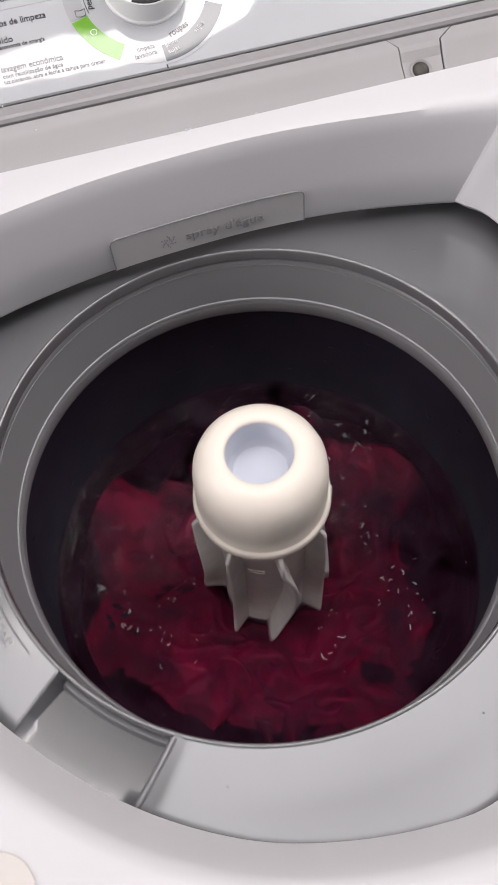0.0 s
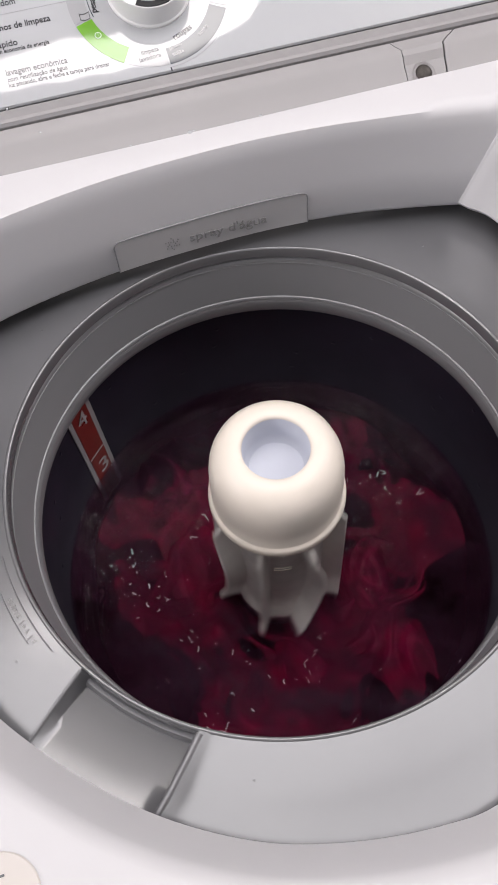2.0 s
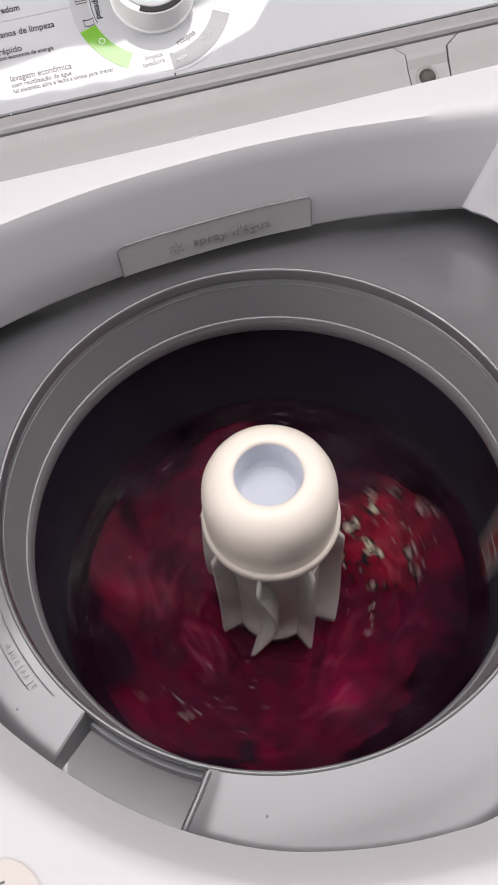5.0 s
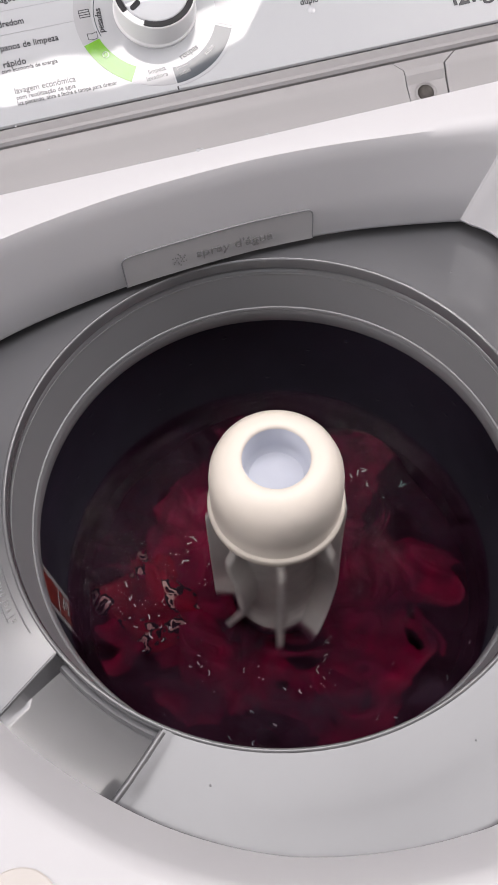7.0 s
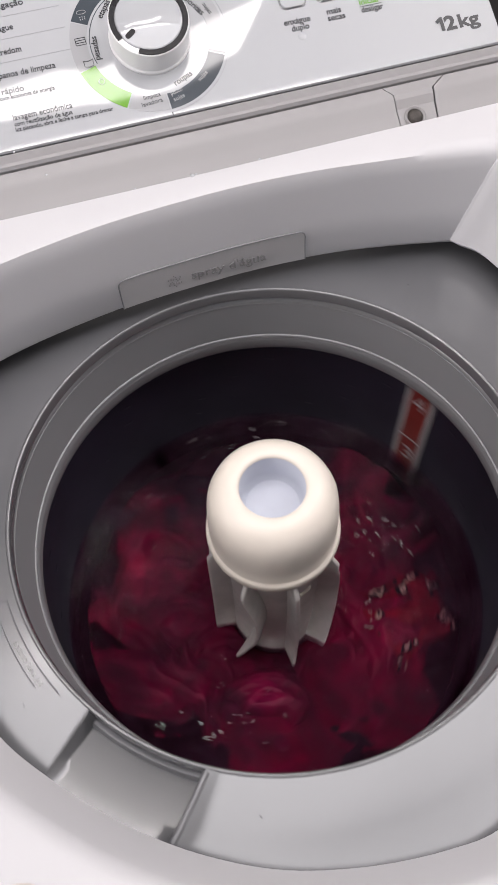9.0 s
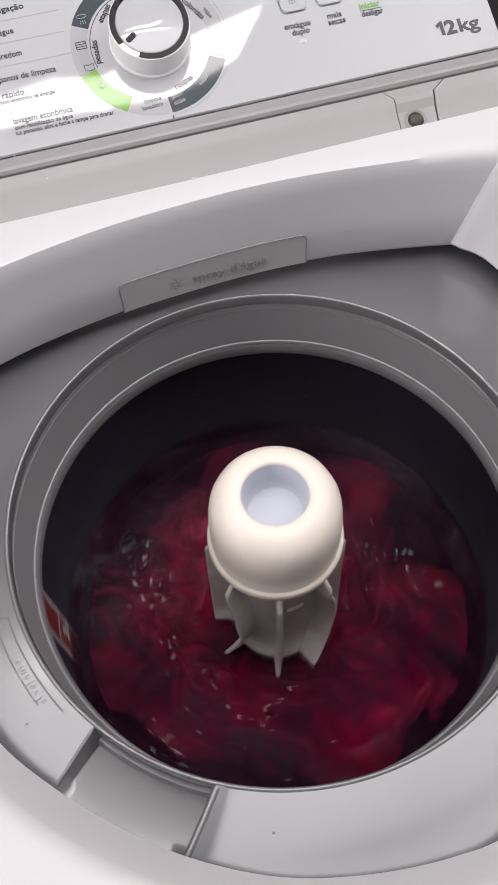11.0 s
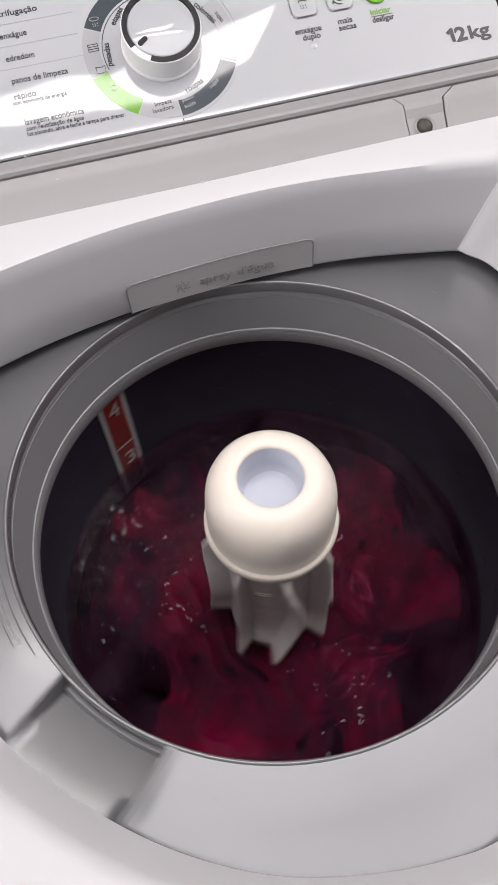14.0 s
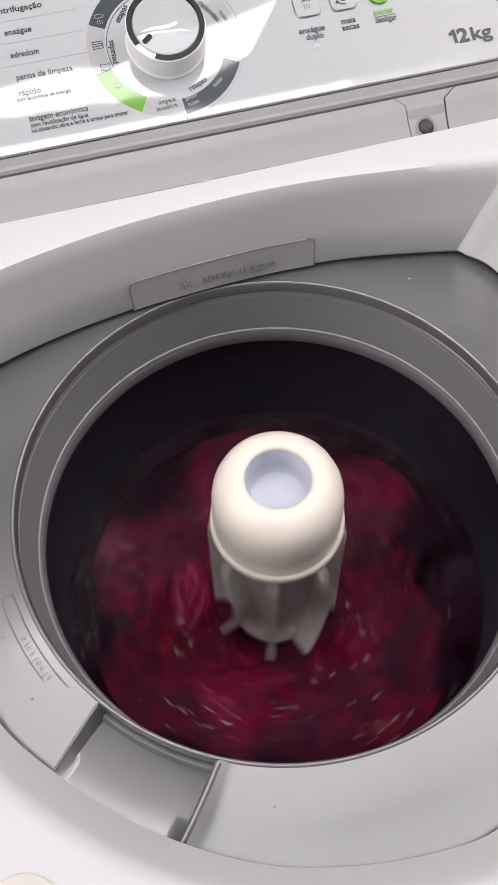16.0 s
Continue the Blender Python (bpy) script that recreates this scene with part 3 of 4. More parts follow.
    for y, z in prof[1:]:
        f = (y - 0.306) / 0.0415
        a, b = seat_left(f) + 0.0006, seat_right(f) - 0.0006
        loops.append([(a, y, z - 0.0006), (b, y, z - 0.0006), (b, y, z - 0.012), (a, y, z - 0.012)])
    skin(bm, loops, True, True, True)
    part("screw_seat", bm, DECK, deck, smooth=False)
    sc = part("screw", lathe([(0.0001, 0.0024), (0.005, 0.0022), (0.0072, 0.0012), (0.0080, 0.0)], 24), STEEL, wm, "rusty screw head in the hinge trough, darkened for its recess shade", m=up @ pose(0.2475, 0.3175, 0.0775, 28))
    part("slot", box(-0.0050, -0.0007, 0.0018, 0.0050, 0.0007, 0.0024), STEEL, sc, m=pose(0, 0, 0, 0, 0, 35))
    part("screw_well", lathe([(0.0081, 0.0002), (0.0098, 0.0010), (0.0112, 0.0002)], 28), DECK, sc)
    for x, y, z, r in ((-0.112, 0.3375, 0.0914, 0.0013), (0.0114, 0.2715, 0.1080, 0.0022), (0.0150, 0.2722, 0.1080, 0.0012), (0.0737, 0.2718, 0.1080, 0.0016), (-0.040, 0.2720, 0.1080, 0.0010), (0.052, 0.2712, 0.1080, 0.0009)):
        part("water_drop", lathe([(0.0001, r * 0.45), (r * 0.55, r * 0.36), (r, 0)], 16), PANEL, wm, "clear water drop", m=up @ pose(x, y, z))
    console(wm, up)
    # sticker on the front corner of the top
    st = part("sticker", lathe([(0.0001, 0.0007), (0.0240, 0.0007), (0.0248, 0.0)], 48), STICKER, wm, "round beige energy sticker with green print", m=up @ pose(-0.2300, -0.2370, 0.0602))
    part("green_print", tube([(0.006 + 0.009 * math.cos(a), -0.001 + 0.006 * math.sin(a), 0.001) for a in [0.2 + 0.25 * k for k in range(13)]], 0.0012), GREEN, st)
    part("green_dot", lathe([(0.0001, 0.0012), (0.0030, 0.0011), (0.0033, 0.0006)], 16), GREEN, st, m=pose(0.0155, 0.001, 0))
    part("print_bar", box(-0.004, 0.0115, 0.0006, 0.006, 0.0128, 0.0011), INK, st)
    return wm


CU, CV = 0.016, 0.081  # dial centre on the console panel


def console(wm, up):
    slope = 25
    frame_m = up @ pose(0, 0.369, 0.10, slope, 0, 0)
    cs = new("console")
    cs.parent, cs.matrix_basis = wm, frame_m
    # lip in front of the panel, in the deck's upright frame
    bm = bmesh.new()
    lip = [(0.3490, 0.02), (0.3490, 0.0955), (0.3505, 0.0985), (0.3535, 0.0995), (0.3668, 0.0990), (0.3684, 0.0978), (0.3684, 0.02)]
    skin(bm, [[(x, y, z) for y, z in lip] for x in (-0.362, 0.362)], True, True, True)
    l = part("console_lip", bm, LIP, wm, "light grey plastic strip below the console", m=up, smooth=False)
    bm = bmesh.new()
    pr = [(0.0, -0.08), (0.0, -0.002), (0.0012, 0.0), (0.185, 0.0), (0.190, -0.004), (0.20, -0.14)]
    skin(bm, [[(x, y, z) for y, z in pr] for x in (-0.362, 0.362)], True, True, True)
    part("panel", bm, PANEL, cs, "glossy pale grey control panel", smooth=False)
    def on(u, v, turn=0, h=0.0003):
        return pose(u, v, h, 0, 0, turn)
    # programme names
    for words, u, v, w, size in (("centrifugação", -0.1405, 0.1405, 0.0506, 0.0085), ("enxágue", -0.1308, 0.1178, 0.0257, 0.0085), ("edredom", -0.1303, 0.0943, 0.0270, 0.0085),
                                 ("panos de limpeza", -0.1303, 0.0715, 0.0535, 0.0085), ("rápido", -0.1318, 0.0556, 0.0208, 0.0085), ("com economia de energia", -0.1345, 0.0503, 0.0515, 0.0055),
                                 ("lavagem econômica", -0.1280, 0.0288, 0.0560, 0.0085), ("com reutilização de água", -0.1280, 0.0229, 0.0547, 0.0060),
                                 ("luz piscando, abra e feche a tampa para drenar", -0.1282, 0.0176, 0.0925, 0.0058)):
        lettering(words, size, INK, cs, on(u, v), width=w, bold=0.00008)
    for v in (0.0865, 0.1095, 0.132):
        part("guide_line", box(-0.14, v, 0, -0.058, v + 0.0004, 0.0003), SILVER, cs)
    # dial ring
    ring = new("dial_ring")
    ring.parent, ring.matrix_basis = cs, on(CU, CV, 0, 0)
    for a0, a1, mat, lab in ((92, 154, SLATE, "dark slate print"), (155, 195, SILVER, "pale grey print"), (196, 239, GREEN, "bright green print"), (240, 271, SILVER, "pale grey print"),
                             (272, 334, SLATE, "dark slate print"), (336, 392, SILVER, "pale grey print")):
        part("ring_segment", arc_band(0.0585, 0.0745, a0, a1, 0.0003), mat, ring, lab)
    part("ring_line", arc_band(0.0770, 0.0776, 272, 392, 0.0003, 40), SILVER, ring)
    part("inner_line", arc_band(0.0555, 0.0562, 92, 195, 0.0003, 40), SLATE, ring)
    part("outer_tick", arc_band(0.0775, 0.0810, 271, 272, 0.0003, 2), INK, ring)
    def on_ring(r, a, turn):
        return pose(r * math.cos(radians(a)), r * math.sin(radians(a)), 0.0005, 0, 0, turn)
    lettering("etapas", 0.0085, INK, ring, on_ring(0.0475, 143, 52), width=0.0200, bold=0.00008)
    lettering("pesadas", 0.0085, INK, ring, on_ring(0.0510, 193, 86), width=0.0240, bold=0.00008)
    lettering("coloridas", 0.0085, INK, ring, on_ring(0.0545, 40, -58), width=0.0270, bold=0.00008)
    lettering("roupas", 0.0085, INK, ring, on_ring(0.0545, 283, 22), width=0.0200, bold=0.00008)
    lettering("limpeza", 0.0062, INK, ring, pose(-0.021, -0.0605, 0.0005, 0, 0, 4), width=0.0165)
    lettering("lavadora", 0.0062, INK, ring, pose(-0.0245, -0.0668, 0.0005, 0, 0, 4), width=0.0205)
    lettering("pouco", 0.0062, SILVER, ring, pose(0.0055, -0.0615, 0.0005, 0, 0, 12), width=0.0120)
    lettering("sujas", 0.0062, SILVER, ring, pose(0.0065, -0.0680, 0.0005, 0, 0, 12), width=0.0115)
    lettering("sujas", 0.0062, SILVER, ring, pose(0.0360, -0.0540, 0.0005, 0, 0, 35), width=0.0120)
    lettering("sujas", 0.0062, INK, ring, pose(0.0600, 0.0230, 0.0005, 0, 0, -70), width=0.0120)
    # programme symbols: cloud, folded quilt, cloth, clock
    cl = [(0.0035 * math.cos(a) * 1.3, 0.002 * math.sin(a), 0.0006) for a in [2 * math.pi * k / 14 for k in range(15)]]
    part("cloud_symbol", tube(cl, 0.0003, 6), SILVER, ring, m=pose(-0.0555, 0.0395, 0))
    for k in range(6):
        part("drop_symbol", box(-0.0003, -0.0006, 0, 0.0003, 0.0006, 0.0006), SILVER, ring, m=pose(-0.0578 + 0.0022 * (k % 3), 0.0345 - 0.0022 * (k // 3), 0))
    for k in range(4):
        part("quilt_symbol", box(-0.0048, -0.0003, 0, 0.0048, 0.0003, 0.0006), INK, ring, m=pose(-0.0635, 0.0070 + 0.0024 * k, 0))
    for sx in (-0.0048, 0.0048):
        part("quilt_symbol", box(-0.0003, 0, 0, 0.0003, 0.0075, 0.0006), INK, ring, m=pose(-0.0635 + sx, 0.0069, 0))
    part("cloth_symbol", tube([(-0.0045, 0.003, 0.0006), (0, 0.002, 0.0006), (0.0045, 0.0035, 0.0006), (0.0042, -0.003, 0.0006), (0, -0.004, 0.0006), (-0.0045, -0.003, 0.0006), (-0.0045, 0.003, 0.0006)], 0.0003, 6), INK, ring, m=pose(-0.0615, -0.0125, 0))
    part("clock_symbol", tube([(0.0028 * math.cos(a), 0.0028 * math.sin(a), 0.0006) for a in [2 * math.pi * k / 16 for k in range(17)]], 0.0003, 6), WHITEP, ring, m=pose(-0.0545, -0.0330, 0))
    part("clock_hand", box(0, -0.0002, 0, 0.0002, 0.0018, 0.0007), WHITEP, ring, m=pose(-0.0545, -0.0330, 0))
    # knob
    kn = new("knob")
    kn.parent, kn.matrix_basis = cs, on(CU + 0.0015, CV + 0.001, 0, 0)
    kn.scale = (1.06, 1.06, 1.0)
    part("skirt", lathe([(0.0368, 0.0), (0.0368, 0.0022), (0.0356, 0.004), (0.0358, 0.0225), (0.0354, 0.0262), (0.0346, 0.0268), (0.0300, 0.0262)], 72), WHITEP, kn, "satin white knob side", angle=30)
    part("black_ring", arc_band(0.0300, 0.0346, -120, 206, 0.0278, 72), BLACK, kn, "glossy black ring, open at the pointer")
    part("face", lathe([(0.0001, 0.0274), (0.0285, 0.0276), (0.0296, 0.0268), (0.0302, 0.0255)], 72), PANEL, kn, "glossy white knob face")
    ptr = bmesh.new()
    skin(ptr, [[(x, y, z) for x, y in rounded(0.0105, 0.0046, 0.0022)] for z in (0.0270, 0.0284)], True, True, True)
    part("pointer", ptr, BLACK, kn, "dark pointer mark", m=pose(-0.0195, -0.0115, 0, 0, 0, 35))
    # buttons
    for u, v in ((0.1640, 0.0935), (0.2015, 0.0935)):
        bt = part("button", prism(rounded(0.0255, 0.0245, 0.005), 0, 0.0022, 0.0009, 3), PANEL, cs, "pale raised push button", m=on(u, v, 0, 0))
        part("button_edge", tube([(x, y, 0.0004) for x, y in rounded(0.0268, 0.0258, 0.0055) + [rounded(0.0268, 0.0258, 0.0055)[0]]], 0.0004, 6), CHROME, bt)
        if u < 0.18:
            for k in range(2):
                part("cloud_symbol", tube([(0.0042 * math.cos(a), 0.0020 * math.sin(a), 0.0026) for a in [math.pi * j / 10 for j in range(11)]], 0.0005, 6), INK, bt, m=pose(0.0015 * k, 0.002 + 0.0028 * k, 0))
            for k in range(6):
                part("drop_symbol", box(-0.0004, -0.0007, 0.0021, 0.0004, 0.0007, 0.0026), INK, bt, m=pose(-0.0028 + 0.0026 * (k % 3), -0.0015 - 0.0026 * (k // 3), 0))
        else:
            part("spiral_symbol", tube([((0.0008 + 0.0006 * a) * math.cos(a), (0.0008 + 0.0006 * a) * math.sin(a), 0.0025) for a in [0.45 * k for k in range(26)]], 0.00055, 6), INK, bt)
            part("plus_symbol", box(-0.0085, -0.0050, 0.0021, -0.0055, -0.0043, 0.0026), INK, bt)
            part("plus_symbol", box(-0.0074, -0.0062, 0.0021, -0.0066, -0.0032, 0.0026), INK, bt)
    part("start_button", prism([(0.0122 * math.cos(a), 0.0122 * math.sin(a)) for a in [2 * math.pi * k / 40 for k in range(40)]], 0, 0.0026, 0.001, 3), GREEN, cs, "round green start button", m=on(0.2400, 0.0925, 0, 0))
    lettering("enxágue", 0.0088, INK, cs, on(0.1487, 0.0645), width=0.0272, bold=0.00012)
    lettering("duplo", 0.0088, INK, cs, on(0.1545, 0.0570), width=0.0182, bold=0.00012)
    lettering("mais", 0.0088, INK, cs, on(0.1938, 0.0668), width=0.0150, bold=0.00012)
    lettering("secas", 0.0088, INK, cs, on(0.1930, 0.0598), width=0.0182, bold=0.00012)
    lettering("iniciar", 0.0092, GREEN, cs, on(0.2289, 0.0695), width=0.0217, bold=0.00012)
    part("underline", box(0.2285, 0.0674, 0, 0.2515, 0.0679, 0.0004), INK, cs)
    lettering("desligar", 0.0088, INK, cs, on(0.2289, 0.0612), width=0.0230, bold=0.00012)
    part("lettering", prism([(0.0030, 0.0), (0.0064, 0.0), (0.0064, 0.0146), (0.0036, 0.0146), (-0.0012, 0.0112), (0.0006, 0.0086), (0.0030, 0.0102)], 0, 0.0005), INK, cs, m=on(0.3006, 0.0245), smooth=False)
    lettering("2", 0.0205, INK, cs, on(0.3085, 0.0245), width=0.0118, bold=0.0008)
    lettering("kg", 0.0195, INK, cs, on(0.3222, 0.0245), width=0.0222, bold=0.0005)
    for u, v, r in ((0.163, 0.0505, 0.0042), (0.105, 0.045, 0.0006), (-0.135, -0.0012, 0.0009), (0.158, 0.028, 0.0005)):
        part("water_drop", lathe([(0.0001, r * 0.28), (r * 0.6, r * 0.22), (r, 0)], 16), PANEL, cs, m=on(u, v, 0, 0.0001))


washing_machine()


# ---------------------------------------------------------------- tub cover
POCKET = (217.3, 242.0)


def wash_tub():
    tub = empty("wash_tub", 0, 0, ZB, label="grey plastic wash tub cover with bleach pocket", category="wash tub")
    # rim, then the plate with the bleach pocket sunk into it
    part("rim", lathe([(0.2190, -0.012), (0.2190, -0.0018), (0.2194, -0.0006), (0.2202, 0.0), (0.2212, 0.0), (0.2222, -0.0007), (0.2226, -0.0020)], 180), GREY, tub, "rounded grey rim of the tub opening")
    a0, a1 = POCKET
    angs = sorted(set([2.0 * k for k in range(180) if not a0 - 1 < 2.0 * k < a1 + 1] + [a0 - 0.35, a0, a0 + 1.3, a0 + 2.6, a1 - 0.5, a1 - 0.15, a1, a1 + 0.3] + [a0 + 2.6 + (a1 - a0 - 3.1) * k / 8 for k in range(1, 8)]))
    rad = [0.2218, 0.2224, 0.2232, 0.2242, 0.2254, 0.2270, 0.2290, 0.2315, 0.2345, 0.238, 0.243, 0.248, 0.254, 0.260, 0.275, 0.292, 0.312, 0.336, 0.365, 0.40]
    def height(r, a):
        x = min(r, 0.275) - 0.224
        z = -0.0012 - 0.052 * x - 0.30 * max(0.0, x) ** 2
        if a0 + 0.1 < a < a1 - 0.05:
            side = min(1.0, (a - a0) / 1.3) if a < (a0 + a1) / 2 else min(1.0, (a1 - a) / 0.5)
            inner = 1 - math.exp(-max(0.0, r - 0.2219) / 0.0010)
            z -= (0.0215 - 0.34 * min(0.060, max(0, r - 0.224))) * side * inner
        elif a == a1 or a == a1 + 0.3:
            z += 0.0026
        return z
    def skew(r, a):
        """The pocket's ends are not radial: they draw together outwards."""
        f = (a - a0) / (a1 - a0)
        k = 20 - 70 * f if 0 <= f <= 1 else (20 * max(0.0, 1 + f) if f < 0 else -50 * max(0.0, 2 - f))
        return k * (min(r, 0.30) - 0.222)
    bm = bmesh.new()
    def spot(r, a):
        a_w = a + skew(r, a)
        c, s = math.cos(radians(a_w)), math.sin(radians(a_w))
        q = min(r, 0.335 / max(abs(c), 1e-6), (0.272 if s > 0 else 0.325) / max(abs(s), 1e-6))
        return (q * c, q * s, height(q, a) - 0.0004 * (r - q))
    skin(bm, [[spot(r, a) for a in angs] for r in rad])
    part("cover_plate", bm, GREY, tub, "mid grey plastic cover plate", angle=60)
    # raised ribs at the pocket's ends and a small ramp line by the lettering
    rib = [(r * math.cos(radians(a1 + 0.15 + skew(r, a1))), r * math.sin(radians(a1 + 0.15 + skew(r, a1))), height(min(r, 0.275), a1 + 0.6) + 0.0006) for r in (0.2235, 0.24, 0.26, 0.29, 0.325)]
    part("pocket_rib", tube(rib, 0.0027, 12), GREY, tub)
    rib = [(r * math.cos(radians(a0 + skew(r, a0))), r * math.sin(radians(a0 + skew(r, a0))), height(min(r, 0.275), a0 - 0.6) - 0.0004) for r in (0.2235, 0.24, 0.26, 0.29, 0.325)]
    part("pocket_rib", tube(rib, 0.0012, 10), GREY, tub)
    line = [(0.2288 * math.cos(radians(a)), 0.2288 * math.sin(radians(a)), -0.0019) for a in [189 + k for k in range(23)]]
    part("raised_line", tube(line, 0.0008, 8), GREY, tub)
    # rounded end and outer side of the raised outline round the word
    loop = [(0.23375 - 0.00495 * math.cos(radians(s)), 190.0 - 1.15 * math.sin(radians(s))) for s in range(0, 181, 15)] + [(0.2387, 191.0 + k) for k in range(17)]
    part("raised_line", tube([(r * math.cos(radians(a)), r * math.sin(radians(a)), -0.0020 - 0.075 * (r - 0.2325)) for r, a in loop], 0.0007, 8), GREY, tub)
    for i, ch in enumerate("alvejante"):
        a = 207.5 - 1.12 * i
        lettering(ch, 0.0080, EMBOSS, tub, pose(0.2325 * math.cos(radians(a)), 0.2325 * math.sin(radians(a)), -0.0017, 0, 0, a - 90), depth=0.0004)
    for a in (150,):
        # moulded crease in the cover
        pts = [(r * math.cos(radians(a + (r - 0.226) * 60)), r * math.sin(radians(a + (r - 0.226) * 60)), -0.0020 - 0.075 * (r - 0.224)) for r in (0.2255, 0.235, 0.25, 0.28)]
        part("moulded_crease", tube([(x, y, z - 0.0008) for x, y, z in pts], 0.0018, 10), GREY, tub)
    # drops that splashed on to the cover
    for a, r, s in ((-62, 0.262, 0.0016), (-58, 0.255, 0.0011), (-55.5, 0.268, 0.0009), (-66, 0.250, 0.0008), (-108, 0.246, 0.0009), (208, 0.252, 0.0010), (196, 0.247, 0.0008), (43, 0.262, 0.0012), (135, 0.247, 0.0009)):
        part("water_drop", lathe([(0.0001, s * 0.35), (s * 0.6, s * 0.26), (s, 0)], 14), GREY, tub, m=pose(r * math.cos(radians(a)), r * math.sin(radians(a)), height(r, a)))
    # outer tub wall, below
    part("tub_wall", lathe([(0.290, -0.030), (0.290, -0.05), (0.290, -0.06), (0.290, -0.60), (0.05, -0.63)], 96), RINGM, tub, "hidden tub wall")
    return tub


def wash_basket():
    bk = empty("wash_basket", 0, 0, ZB, label="dark wash basket with balance ring and level label", category="wash basket")
    part("balance_ring", lathe([(0.2300, -0.026), (0.2290, -0.0190), (0.2268, -0.0168), (0.2242, -0.0170), (0.2226, -0.0184), (0.2216, -0.0215), (0.2163, -0.0660), (0.2153, -0.0687), (0.2145, -0.0701), (0.2139, -0.0719), (0.2138, -0.0745), (0.2134, -0.0810), (0.2150, -0.0862), (0.2300, -0.0890)], 180), RINGM, bk, "grey plastic balance ring")
    for r, z, s in ((0.2172, -0.0682, 0.0030), (0.2213, -0.0225, 0.0007)):
        part("moulded_bead", lathe([(r + s * math.cos(radians(a)), z + s * math.sin(radians(a))) for a in range(0, 361, 45)], 180), RINGM, bk)
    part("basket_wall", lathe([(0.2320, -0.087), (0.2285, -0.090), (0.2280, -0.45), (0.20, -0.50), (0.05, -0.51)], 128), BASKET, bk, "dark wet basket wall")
    # rows of drain dimples with wet glints
    for k in range(48):
        a, z = radians(7.5 * k + 3.1 * (k % 3)), -0.095 - 0.028 * (k % 5)
        part("drain_hole", lathe([(0.0001, 0.0009), (0.0018, 0.0005), (0.0026, 0.0)], 10), BASKET, bk, m=pose(0.2279 * math.cos(a), 0.2279 * math.sin(a), z, 0, -90, math.degrees(a)))
    # water level label at angle 0
    def strip(name, y0, y1, z0, z1, r, mat, parent, label=""):
        bm = bmesh.new()
        n = 6
        loops = []
        for i in range(n + 1):
            a = (y0 + (y1 - y0) * i / n) / r
            loops.append([(r * math.cos(a), r * math.sin(a), z0), (r * math.cos(a), r * math.sin(a), z1), ((r + 0.0012) * math.cos(a), (r + 0.0012) * math.sin(a), z1), ((r + 0.0012) * math.cos(a), (r + 0.0012) * math.sin(a), z0)])
        skin(bm, loops, True, True, True)
        return part(name, bm, mat, parent, label)
    lb = strip("level_label", -0.0185, 0.0185, -0.33, -0.090, 0.2268, LABELGREY, bk, "grey and red water level label")
    strip("red_field", -0.0125, 0.0125, -0.325, -0.094, 0.2262, LABELRED, lb, "faded red field")
    for k in range(2):
        z = -0.120 - 0.100 * k
        lettering(str(4 - k), 0.034, LABELGREY, lb, pose(0.2255, 0.007, z - 0.012, 90, 0, -90), depth=0.0003, width=0.014)
        strip("level_line", -0.0125, 0.0125, z - 0.073, z - 0.071, 0.2258, LABELGREY, lb)
    return bk


